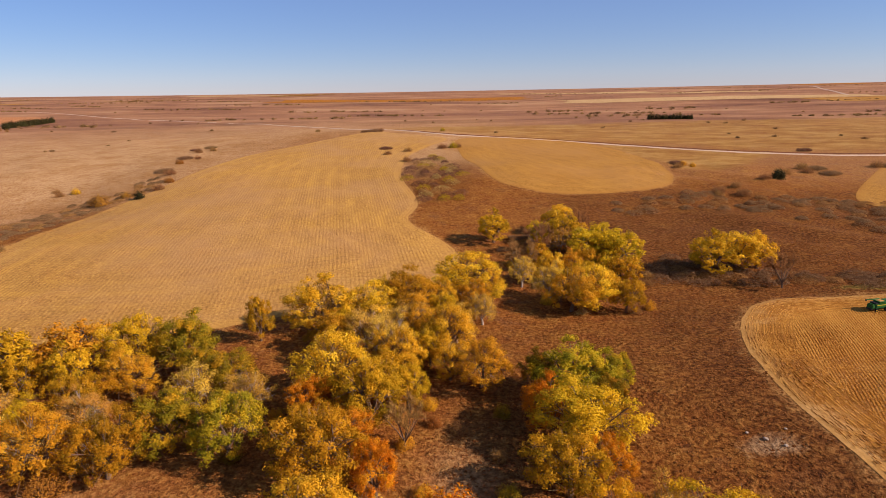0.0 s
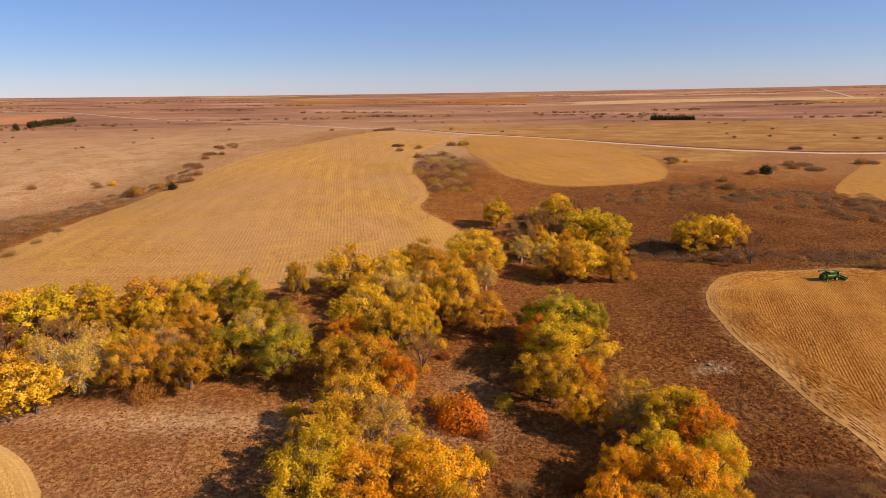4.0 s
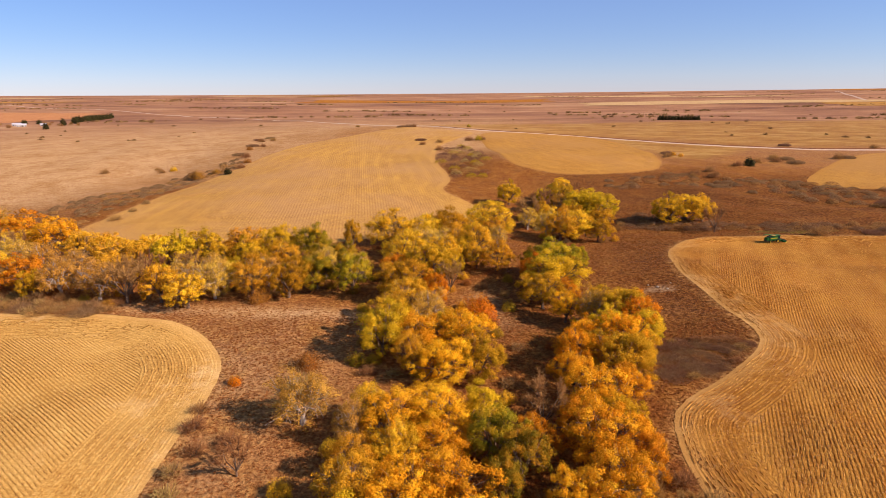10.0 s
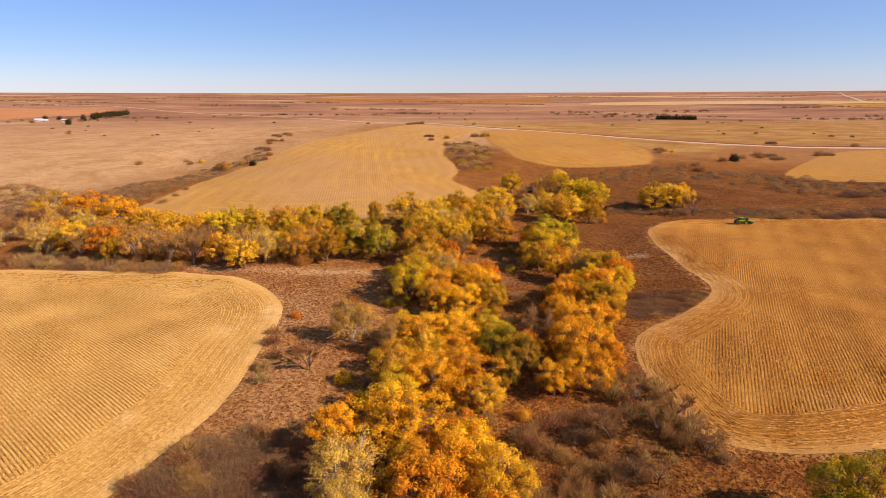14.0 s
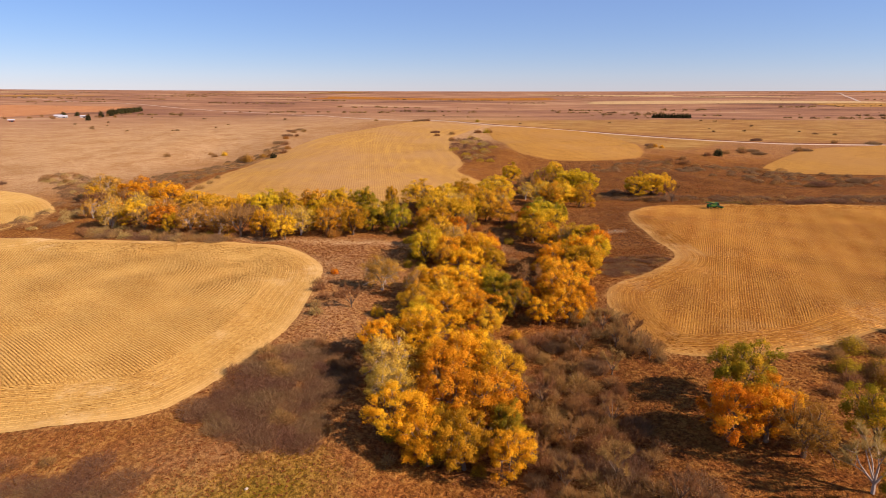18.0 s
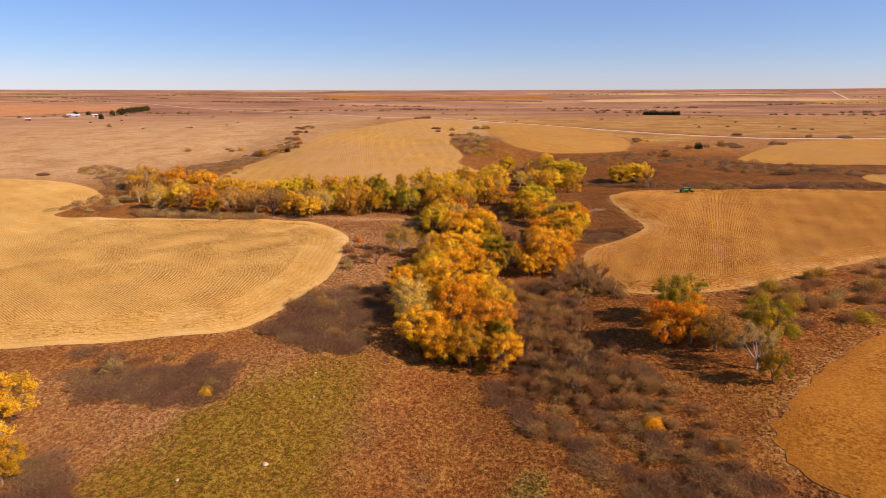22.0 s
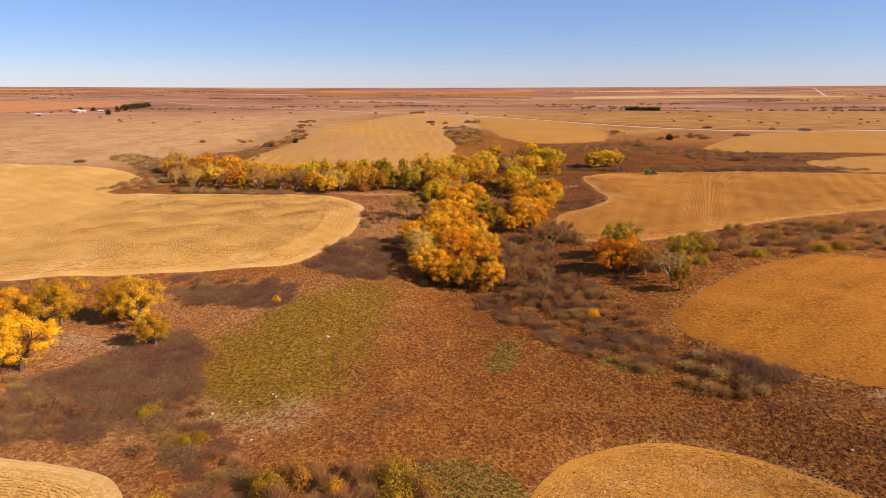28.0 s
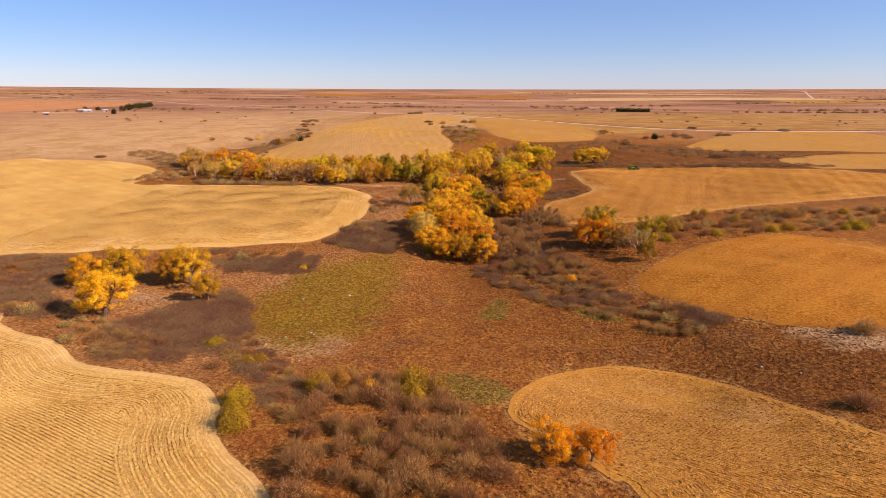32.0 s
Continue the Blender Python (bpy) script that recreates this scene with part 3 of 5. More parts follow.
ROAD = [(-1900, 1900), (-1100, 1400), (-616, 1070), (-373, 915), (-190, 754), (-110, 640), (-70, 575), (-25, 520), (14, 500), (64, 485), (121, 457), (168, 430), (210, 411), (279, 396), (446, 412), (900, 520), (1500, 700)]
ribbon("road", ROAD, 4.6, M["road"], "pale gravel road across the prairie")
ribbon("verge", [(x + 1.5, y + 8.0) for x, y in ROAD[6:]], 6.5, M["verge"], "dark red grass ditch beside the road", 0.2)


# ---- trees ----
def part(name, me, parent, label=""):
    ob = new(name, me)
    ob.parent = parent
    if label:
        ob["label"] = label
    return ob


def mesh_from(name, verts, faces, material, tone=None):
    me = bpy.data.meshes.new(name)
    me.from_pydata([tuple(v) for v in verts], [], [tuple(f) for f in faces])
    if tone is not None:
        me.attributes.new("tone", "FLOAT", "POINT").data.foreach_set("value", np.clip(tone, 0, 1).astype(np.float32))
    me.materials.append(material)
    return me


def limb(verts, faces, a, b, ra, rb, sides=5):
    """A tapered round limb from a to b."""
    a, b = np.array(a, float), np.array(b, float)
    d = b - a
    d /= np.linalg.norm(d) + 1e-9
    u = np.cross(d, (0.31, 0.87, 0.38))
    u /= np.linalg.norm(u) + 1e-9
    w = np.cross(d, u)
    base = len(verts)
    for c, r in ((a, ra), (b, rb)):
        for k in range(sides):
            t = 2 * math.pi * k / sides
            verts.append(c + r * (math.cos(t) * u + math.sin(t) * w))
    for k in range(sides):
        faces.append((base + k, base + (k + 1) % sides, base + sides + (k + 1) % sides, base + sides + k))


def leaf_cards(rng, centres, normals, size, stretch=1.2):
    """Small three-cornered leaf sprays that face outward, one for each centre."""
    n = len(centres)
    face = normals / (np.linalg.norm(normals, axis=1)[:, None] + 1e-9) + rng.normal(0, 0.38, (n, 3))
    face /= np.linalg.norm(face, axis=1)[:, None] + 1e-9
    u = np.cross(face, rng.normal(0, 1, (n, 3)))
    u /= np.linalg.norm(u, axis=1)[:, None] + 1e-9
    w = np.cross(face, u)
    s = size * rng.uniform(0.6, 1.35, n)[:, None]
    corners = [centres + s * (cu * u * stretch + cw * w) * 0.5 for cu, cw in ((-0.8, -0.6), (1.0, 0.1), (-0.5, 0.9))]
    v = np.stack(corners, 1).reshape(-1, 3)
    return v, np.arange(3 * n).reshape(-1, 3)


def tree_meshes(seed, height, radius, leaves, size, leaf_mat, bark_mat, lobes=24):
    """Forked trunk with limbs, and a crown of leaf puffs that are built of smaller clumps, with gaps between."""
    rng = np.random.RandomState(seed)
    tv, tf = [], []
    fork = height * 0.2
    bend = rng.normal(0, 0.3, 2)
    limb(tv, tf, (0, 0, -0.6), (bend[0] * 0.5, bend[1] * 0.5, fork * 0.5), height * 0.045, height * 0.034, 7)
    limb(tv, tf, (bend[0] * 0.5, bend[1] * 0.5, fork * 0.5), (bend[0], bend[1], fork), height * 0.034, height * 0.03, 7)
    cs, rs = [], []
    sway = rng.uniform(0, 6.283, 3)
    for k in range(lobes):
        t = 2.399 * k + rng.uniform(-0.35, 0.35)
        polar = math.acos(1 - 1.72 * (k + 0.5) / lobes)
        reach = 0.74 * (1 + 0.16 * math.sin(2 * t + sway[0]) + 0.13 * math.sin(3 * t + sway[1] + 2 * polar)) * rng.uniform(0.72, 1.14)
        rr = radius * reach * math.sin(polar)
        zc = height * (0.5 + 0.38 * reach / 0.74 * math.cos(polar) * rng.uniform(0.85, 1.1))
        cs.append(np.array((bend[0] + rr * math.cos(t), bend[1] + rr * math.sin(t), zc)))
        rs.append(radius * rng.uniform(0.2, 0.36))
    for _ in range(lobes // 4):
        t, q = rng.uniform(0, 6.283), rng.uniform(0.1, 0.45)
        cs.append(np.array((radius * q * math.cos(t), radius * q * math.sin(t), height * rng.uniform(0.42, 0.72))))
        rs.append(radius * rng.uniform(0.26, 0.36))
    cs, rs = np.array(cs), np.array(rs)
    mains = [np.array((bend[0] + radius * 0.32 * math.cos(a), bend[1] + radius * 0.32 * math.sin(a), height * rng.uniform(0.4, 0.52))) for a in np.arange(5) * 1.257 + sway[2]]
    for e in mains:
        limb(tv, tf, (bend[0], bend[1], fork * rng.uniform(0.8, 1.0)), e, height * 0.022, height * 0.014, 6)
    for c, r in zip(cs, rs):
        e = min(mains, key=lambda q: np.linalg.norm(q - c))
        limb(tv, tf, e, c, height * 0.011, height * 0.004, 4)
        for _ in range(4):
            limb(tv, tf, e * 0.35 + c * 0.65, c + rng.normal(0, 0.6, 3) * r, height * 0.0045, height * 0.0015, 3)
    weight = rs ** 2
    per = 9
    hub = np.array((bend[0], bend[1], height * 0.45))
    out = cs - hub
    out /= np.linalg.norm(out, axis=1)[:, None]
    d = rng.normal(0, 1, (len(cs), per, 3)) + 0.75 * out[:, None] + np.array((0, 0, 0.45))
    d /= np.linalg.norm(d, axis=2)[..., None]
    sub = cs[:, None] + d * rs[:, None, None] * rng.uniform(0.55, 1.05, (len(cs), per, 1)) * np.array((1, 1, 0.9))
    owner = rng.choice(len(cs), leaves, p=weight / weight.sum())
    which = rng.randint(0, per, leaves)
    off = rng.normal(0, 1, (leaves, 3))
    off /= np.linalg.norm(off, axis=1)[:, None]
    off[:, 2] = off[:, 2] * 0.9 + 0.15
    off *= (rs[owner] * 0.38 * rng.uniform(0.25, 1.25, leaves) ** 0.6)[:, None]
    c = sub[owner, which] + off
    v, f = leaf_cards(rng, c, off / (rs[owner] * 0.42)[:, None] + 0.9 * d[owner, which], size)
    tone = 0.45 * rng.uniform(0, 1, len(cs))[owner] + 0.45 * rng.uniform(0, 1, (len(cs), per))[owner, which] + 0.1 * rng.uniform(0, 1, leaves)
    return mesh_from("trunk", tv, tf, bark_mat), mesh_from("crown", v, f, leaf_mat, np.repeat(tone * 1.25 - 0.12, 3))


def bare_meshes(seed, height, radius, twigs, bark_mat, twig_mat):
    """A leafless crown: limbs and many fine twigs."""
    rng = np.random.RandomState(seed)
    tv, tf, wv, wf = [], [], [], []
    fork = height * 0.2
    limb(tv, tf, (0, 0, -0.5), (0, 0, fork), height * 0.035, height * 0.026, 6)
    ends = []
    for k in range(9):
        t = 2.399 * k + rng.uniform(-0.3, 0.3)
        e = np.array((math.cos(t) * radius * rng.uniform(0.35, 0.8), math.sin(t) * radius * rng.uniform(0.35, 0.8), height * rng.uniform(0.5, 0.85)))
        knee = np.array((0, 0, fork)) * 0.5 + e * 0.5 + rng.normal(0, 0.2, 3)
        limb(tv, tf, (0, 0, fork * rng.uniform(0.7, 1.0)), knee, height * 0.016, height * 0.011, 5)
        limb(tv, tf, knee, e, height * 0.011, height * 0.005, 4)
        for _ in range(3):
            q = e + rng.normal(0, 0.22, 3) * radius + np.array((0, 0, 0.1 * height))
            limb(tv, tf, knee * 0.3 + e * 0.7, q, height * 0.006, height * 0.002, 3)
            ends.append((e, q))
    ends = np.array(ends)
    pick = rng.randint(0, len(ends), twigs)
    t = rng.uniform(0, 1, twigs)[:, None]
    a = ends[pick, 0] * (1 - t) + ends[pick, 1] * t
    d = rng.normal(0, 1, (twigs, 3)) + np.array((0, 0, 0.5)) + 0.5 * a / radius
    d /= np.linalg.norm(d, axis=1)[:, None]
    b = a + d * rng.uniform(0.7, 1.7, twigs)[:, None]
    side = np.cross(d, rng.normal(0, 1, (twigs, 3)))
    side /= np.linalg.norm(side, axis=1)[:, None]
    wv = np.stack([a - side * 0.045, a + side * 0.045, b], 1).reshape(-1, 3)
    wf = np.arange(3 * twigs).reshape(-1, 3)
    return mesh_from("trunk", tv, tf, bark_mat), mesh_from("twigs", wv, wf, twig_mat)


def make_kind(name, meshes, crown_name, label, category):
    trunk, crown = meshes
    top = new(name)
    part("trunk", trunk, top)
    part(crown_name, crown, top)
    return tagged(top, label, category)


def twig_spray(seed, height, radius, count, material, width=0.035, low=0.3):
    """Fine bare twigs through a crown."""
    rng = np.random.RandomState(seed)
    d = rng.normal(0, 1, (count, 3))
    d[:, 2] = np.abs(d[:, 2]) + 0.15
    d /= np.linalg.norm(d, axis=1)[:, None]
    a = d * np.array((radius, radius, height * (1 - low))) * rng.uniform(0.25, 0.85, count)[:, None] + np.array((0, 0, height * low))
    g = d * np.array((1, 1, 1.3)) + rng.normal(0, 0.4, (count, 3)) + np.array((0, 0, 0.35))
    g /= np.linalg.norm(g, axis=1)[:, None]
    b = a + g * (radius * rng.uniform(0.2, 0.42, count))[:, None]
    side = np.cross(g, rng.normal(0, 1, (count, 3)))
    side /= np.linalg.norm(side, axis=1)[:, None]
    v = np.stack([a - side * width * 1.3, a + side * width * 1.3, b], 1).reshape(-1, 3)
    return mesh_from("twig_crown", v, np.arange(3 * count).reshape(-1, 3), material)


def kinds_of(name, label, leaf, bark, seeds, leaves, size, height=10.0, radius=5.0, lobes=28, twigs=0):
    out = []
    for s in seeds:
        ob = make_kind(name, tree_meshes(s, height, radius, leaves, size, M[leaf], M[bark], lobes), "crown", label, "tree")
        if twigs:
            part("twig_crown", twig_spray(s, height, radius * 0.9, twigs, M["grey_twig"], 0.03), ob, "bare grey twigs")
        out.append(ob)
    return out


KIND = {}
for key, name, text, leaf_key, bark_key, twig_count, share in (
    ("g", "cottonwood_tree", "golden cottonwood tree in full autumn leaf", "gold", "bark", 200, 1.0),
    ("y", "cottonwood_tree", "yellow cottonwood tree with thinning leaves", "yellow", "bark", 450, 0.85),
    ("m", "cottonwood_tree", "yellow-green cottonwood tree turning with autumn", "mixed", "bark", 200, 1.0),
    ("n", "cottonwood_tree", "cottonwood tree still mostly green", "green", "bark", 150, 1.0),
    ("o", "hackberry_tree", "deep orange autumn tree in the grove", "orange_leaf", "bark", 250, 0.95),
    ("t", "hackberry_tree", "rusty orange tree with thin foliage", "rust_leaf", "bark", 700, 0.55),
    ("p", "ash_tree", "pale ash tree with few faded yellow leaves", "pale_leaf", "pale_bark", 1200, 0.5),
):
    base = 10 * "gymnotp".index(key) + 1
    KIND[key] = kinds_of(name, text, leaf_key, bark_key, (base, base + 1, base + 2), int(17000 * share), 0.215, twigs=twig_count)
    KIND[key + "_far"] = kinds_of(name, text, leaf_key, bark_key, (base + 4, base + 5), int(6200 * share), 0.36, twigs=twig_count // 2)
for key, bark_key, twig_key, text in (("b", "bark", "twig", "leafless grey tree with many fine twigs"), ("w", "pale_bark", "grey_twig", "bleached white leafless tree")):
    KIND[key] = [make_kind("bare_tree", bare_meshes(s, 10.0, 5.0, 2200, M[bark_key], M[twig_key]), "twig_crown", text, "tree") for s in (20, 21)]

pick_rng = random.Random(5)
LATER, STANDS = {}, []


def stand(src, m, group=""):
    """Stands a copy of src at m; src itself takes the first place, once all its copies are made."""
    if src.name not in LATER:
        LATER[src.name] = (src, m, group)
        return
    ob = copy_thing(src, m)
    if group:
        ob["group"] = group


def plant(kind, x, y, radius, height=None, group=""):
    distant = (x < -75 and y > 0) or y > 165
    src = pick_rng.choice(KIND[kind + "_far"] if distant and kind + "_far" in KIND else KIND[kind])
    height = height or min(13.0, max(5.5, 4.6 + radius * 1.05)) * pick_rng.uniform(0.9, 1.1)
    sx, sz = radius / 5.0, height / 10.0
    m = pose(x, y, float(land(x, y)) - 0.1, pick_rng.uniform(-4, 4), pick_rng.uniform(-4, 4), pick_rng.uniform(0, 360)) @ Matrix.Diagonal((sx, sx * pick_rng.uniform(0.88, 1.12), sz, 1))
    STANDS.append((x, y, radius, kind))
    stand(src, m, group)


GROVES = [
    ("trees of the west grove", "p-196,137,8 g-171,121,8 g-150,111,8 y-132,102,6 y-116,94,6 m-96,93,6 m-90,99,6 y-79,105,7 m-67,106,6 n-57,107,6 p-155,77,6 y-144,78,6 g-130,74,6 p-118,71,5 p-106,69,6 b-96,66,6 y-87,67,5 y-78,64,5 p-74,71,5 y-64,72,5 m-54,73,5 n-48,80,5 n-37,78,5",
     [(-203, 135), (-170, 128), (-140, 113), (-100, 106), (-60, 112), (-36, 92), (-34, 76), (-60, 68), (-100, 63), (-135, 69), (-160, 74), (-190, 110)], 5.0, 7.4, "yppppgmybb"),
    ("trees of the middle grove", "y-35,128,7 y-23,130,7 m-13,137,7 y0,154,9 y-3,116,6 y3,102,5 y-24,96,7 m-17,89,6 m-21,72,6 y-20,59,5.5 o-13,70,3.5 b-10,82,3 m-22,40,5 g-13,40,5.5 g-5,41,6 g-8,29,5",
     [(-38, 133), (-10, 143), (4, 163), (7, 150), (2, 112), (-8, 98), (-10, 75), (-12, 60), (-1, 46), (-1, 25), (-14, 25), (-27, 40), (-27, 60), (-29, 80), (-31, 100)], 5.0, 6.8, "yymgpym"),
    ("trees along the creek", "n20,96,7 m19,82,7 m15,71,5 p26,61,4 m31,58,5.5 o35,55,5 o29,42,5 o18,38,4.3 m26,34,5 m31,36,3.3 g20,20,5.3 g18,6,5.2 g19,-3,4.4 g12,-5,3 b10,16,3.5",
     [(13, 103), (27, 99), (27, 80), (22, 66), (35, 64), (38, 55), (34, 37), (27, 25), (25, 0), (21, -6), (11, -6), (13, 10), (17, 30), (17, 45), (22, 55), (13, 68), (13, 90)], 4.6, 6.6, "mmogmn"),
    ("trees of the north grove", "m11,211,6 m37,207,7 m43,189,8 m49,184,7 y34,148,8 y28,144,6 b18,174,5 y36,222,6 b26,198,5 m78,177,7 y86,180,7 y93,179,6 b92,162,4",
     [(30, 215), (40, 226), (52, 190), (44, 142), (26, 140), (17, 165), (22, 195)], 5.2, 8.0, "mybmp"),
    ("trees of the south grove", "p-31,12,5 y-19,-1,3.2 g-15,9,5 g-8,11,5 n2,5,4.3 n6,1,3.7 g-5,-6,5.2 g-10,-9,5.2 m-16,-16,3.8 p-21,-36,5.2 o-24,-27,3.8 g-15,-24,6 g-4,-30,5.6 g-9,-44,6 g-15,-52,5 g0,-46,5.5 m-4,-57,4.4 g4,-59,3.5",
     [(-22, 14), (0, 16), (8, 8), (8, -3), (0, -12), (-12, -14), (-18, -18), (-20, -4)], 4.4, 6.2, "gpmyng"),
    ("trees of the great clump", "g-8,-37,6 p-19,-43,4.5",
     [(-25, -26), (-12, -19), (1, -27), (5, -45), (4, -57), (-5, -60), (-17, -55), (-23, -40)], 4.8, 6.4, "gmppgyn"),
    ("trees at the clearing", "n47,-40,5.6 o40,-52,5 o46,-52,4.8 t50,-56,4.6 n62,-54,4.4 w55,-65,3.5 n56,-70,2.5 g-112,-104,4.7 g-94,-124,6.2 m-103,-100,6 y-86,-95,6.5 y-91,-95,5 m-75,-107,3.3", [], 4, 6, ""),
]
for group, text, shape, r_fill, gap, mixture in GROVES:
    for row in text.split():
        x, y, r = (float(v) for v in row[1:].split(","))
        plant(row[0], x, y, r * 1.2, group=group)
    if shape:
        poly = np.array(shape, float)
        for _ in range(900):
            x, y = pick_rng.uniform(poly[:, 0].min(), poly[:, 0].max()), pick_rng.uniform(poly[:, 1].min(), poly[:, 1].max())
            if inside(np.array([x]), np.array([y]), poly)[0] and all(math.hypot(x - a, y - b) > gap for a, b, *_ in STANDS):
                near = min(STANDS, key=lambda q: math.hypot(x - q[0], y - q[1]))
                kind = near[3] if near[3] in "gymno" and pick_rng.random() < 0.5 else pick_rng.choice(mixture)
                plant(kind, x, y, r_fill * pick_rng.uniform(0.75, 1.15), group=group)
plant("m", -47, 121, 3.2, 11.5, "trees of the west grove")


# ---- shrubs and brush ----
def shrub_meshes(seed, height, radius, twigs, leaves, size, twig_mat, leaf_mat, spread_out=False, w=0.034):
    """A many-stemmed shrub: stems from the ground, fine twigs and a rough mound of leaves."""
    rng = np.random.RandomState(seed)
    v, f = [], []
    for k in range(9):
        t = 2.399 * k
        e = np.array((math.cos(t) * radius * rng.uniform(0.3, 0.75), math.sin(t) * radius * rng.uniform(0.3, 0.75), height * rng.uniform(0.5, 0.85)))
        limb(v, f, (0.1 * math.cos(t), 0.1 * math.sin(t), -0.3), e, 0.06, 0.015, 4)
    stems = mesh_from("stem", v, f, M["bark"])
    d = rng.normal(0, 1, (twigs, 3))
    d[:, 2] = np.abs(d[:, 2])
    d /= np.linalg.norm(d, axis=1)[:, None]
    shape = np.array((radius, radius, height)) * (1 + 0.2 * np.sin(3 * np.arctan2(d[:, 1], d[:, 0]) + seed))[:, None]
    a = d * shape * rng.uniform(0.25, 0.75, twigs)[:, None]
    g = d * np.array((1, 1, 1.2)) + rng.normal(0, 0.35, (twigs, 3)) + np.array((0, 0, 0.4))
    g /= np.linalg.norm(g, axis=1)[:, None]
    b = a + g * rng.uniform(0.5, 1.1, twigs)[:, None] * height * 0.35
    if spread_out:
        q, r = rng.uniform(0, 6.283, twigs), radius * 1.12 * np.sqrt(rng.uniform(0, 1, twigs))
        top = height * (0.55 + 0.45 * np.cos(r / radius * 1.2)) * rng.uniform(0.7, 1.1, twigs)
        a = np.c_[r * np.cos(q), r * np.sin(q), top * rng.uniform(0, 0.45, twigs)]
        b = np.c_[a[:, :2] * 1.08 + rng.normal(0, 0.42, (twigs, 2)), top]
        g = (b - a) / (np.linalg.norm(b - a, axis=1)[:, None] + 1e-9)
    side = np.cross(g, rng.normal(0, 1, (twigs, 3)))
    side /= np.linalg.norm(side, axis=1)[:, None]
    tv = np.stack([a - side * w * 1.3, a + side * w * 1.3, b], 1).reshape(-1, 3)
    tf = np.arange(3 * twigs).reshape(-1, 3)
    crown = mesh_from("twig_crown", tv, tf, twig_mat)
    foliage = None
    if leaves:
        d = rng.normal(0, 1, (leaves, 3))
        d[:, 2] = np.abs(d[:, 2]) + 0.1
        d /= np.linalg.norm(d, axis=1)[:, None]
        c = d * np.array((radius, radius, height)) * (rng.uniform(0.3, 1.0, leaves) ** 0.5 * (1 + 0.18 * np.sin(4 * np.arctan2(d[:, 1], d[:, 0]) + seed)))[:, None]
        if spread_out:
            c[:, 2] *= 0.85
        lv, lf = leaf_cards(rng, c, d, size)
        # tone half random, half by height: lit top and shaded base in leaf colour
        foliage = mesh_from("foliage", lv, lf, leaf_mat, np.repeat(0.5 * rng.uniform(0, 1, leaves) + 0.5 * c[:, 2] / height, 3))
    return stems, crown, foliage


def shrub_kind(name, label, seeds, height, radius, twigs, leaves, size, twig, leaf, spread_out=False, w=0.034):
    out = []
    for s in seeds:
        stems, crown, foliage = shrub_meshes(s, height, radius, twigs, leaves, size, M[twig], M[leaf], spread_out, w)
        top = tagged(new(name), label, "shrub")
        part("stem", stems, top)
        part("twig_crown", crown, top)
        if foliage:
            part("foliage", foliage, top)
        out.append(top)
    return out


SHRUB = {
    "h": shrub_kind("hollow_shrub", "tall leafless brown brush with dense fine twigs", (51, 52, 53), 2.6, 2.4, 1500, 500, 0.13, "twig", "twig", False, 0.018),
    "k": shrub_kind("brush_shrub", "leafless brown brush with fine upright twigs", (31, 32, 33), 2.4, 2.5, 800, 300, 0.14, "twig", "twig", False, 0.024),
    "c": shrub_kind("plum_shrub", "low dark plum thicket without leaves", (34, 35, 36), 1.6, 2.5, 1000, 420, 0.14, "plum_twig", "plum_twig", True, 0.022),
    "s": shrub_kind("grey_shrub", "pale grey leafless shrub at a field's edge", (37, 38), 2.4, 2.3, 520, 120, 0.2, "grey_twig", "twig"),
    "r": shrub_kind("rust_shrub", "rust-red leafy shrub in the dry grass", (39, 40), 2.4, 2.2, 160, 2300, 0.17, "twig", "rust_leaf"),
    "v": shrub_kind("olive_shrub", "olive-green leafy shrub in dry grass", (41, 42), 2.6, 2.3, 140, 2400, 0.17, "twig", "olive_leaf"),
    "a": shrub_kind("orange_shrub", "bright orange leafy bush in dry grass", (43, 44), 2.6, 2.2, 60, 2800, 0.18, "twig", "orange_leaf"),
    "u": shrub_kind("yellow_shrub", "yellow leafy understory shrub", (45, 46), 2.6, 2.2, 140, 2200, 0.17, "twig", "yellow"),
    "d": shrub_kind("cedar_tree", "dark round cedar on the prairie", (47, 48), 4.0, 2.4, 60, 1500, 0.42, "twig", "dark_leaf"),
}
BUSH_AT = []


def bush(kind, x, y, radius, height=None, group=""):
    src = pick_rng.choice(SHRUB[kind])
    s = radius / 2.3
    h = (height / 2.6) if height else s * pick_rng.uniform(0.85, 1.2)
    m = pose(x, y, float(land(x, y)) - 0.05, 0, 0, pick_rng.uniform(0, 360)) @ Matrix.Diagonal((s, s * pick_rng.uniform(0.85, 1.2), h, 1))
    BUSH_AT.append((x, y))
    stand(src, m, group)


def thicket(shape, kinds, count, gap, size, group, height=None):
    poly, made = np.array(shape, float), []
    for _ in range(count * 12):
        if len(made) >= count:
            break
        x, y = pick_rng.uniform(poly[:, 0].min(), poly[:, 0].max()), pick_rng.uniform(poly[:, 1].min(), poly[:, 1].max())
        if inside(np.array([x]), np.array([y]), poly)[0] and all(math.hypot(x - a, y - b) > gap for a, b in made):
            made.append((x, y))
            bush(pick_rng.choice(kinds), x, y, size * pick_rng.uniform(0.7, 1.25), height and height * pick_rng.uniform(0.75, 1.2), group)


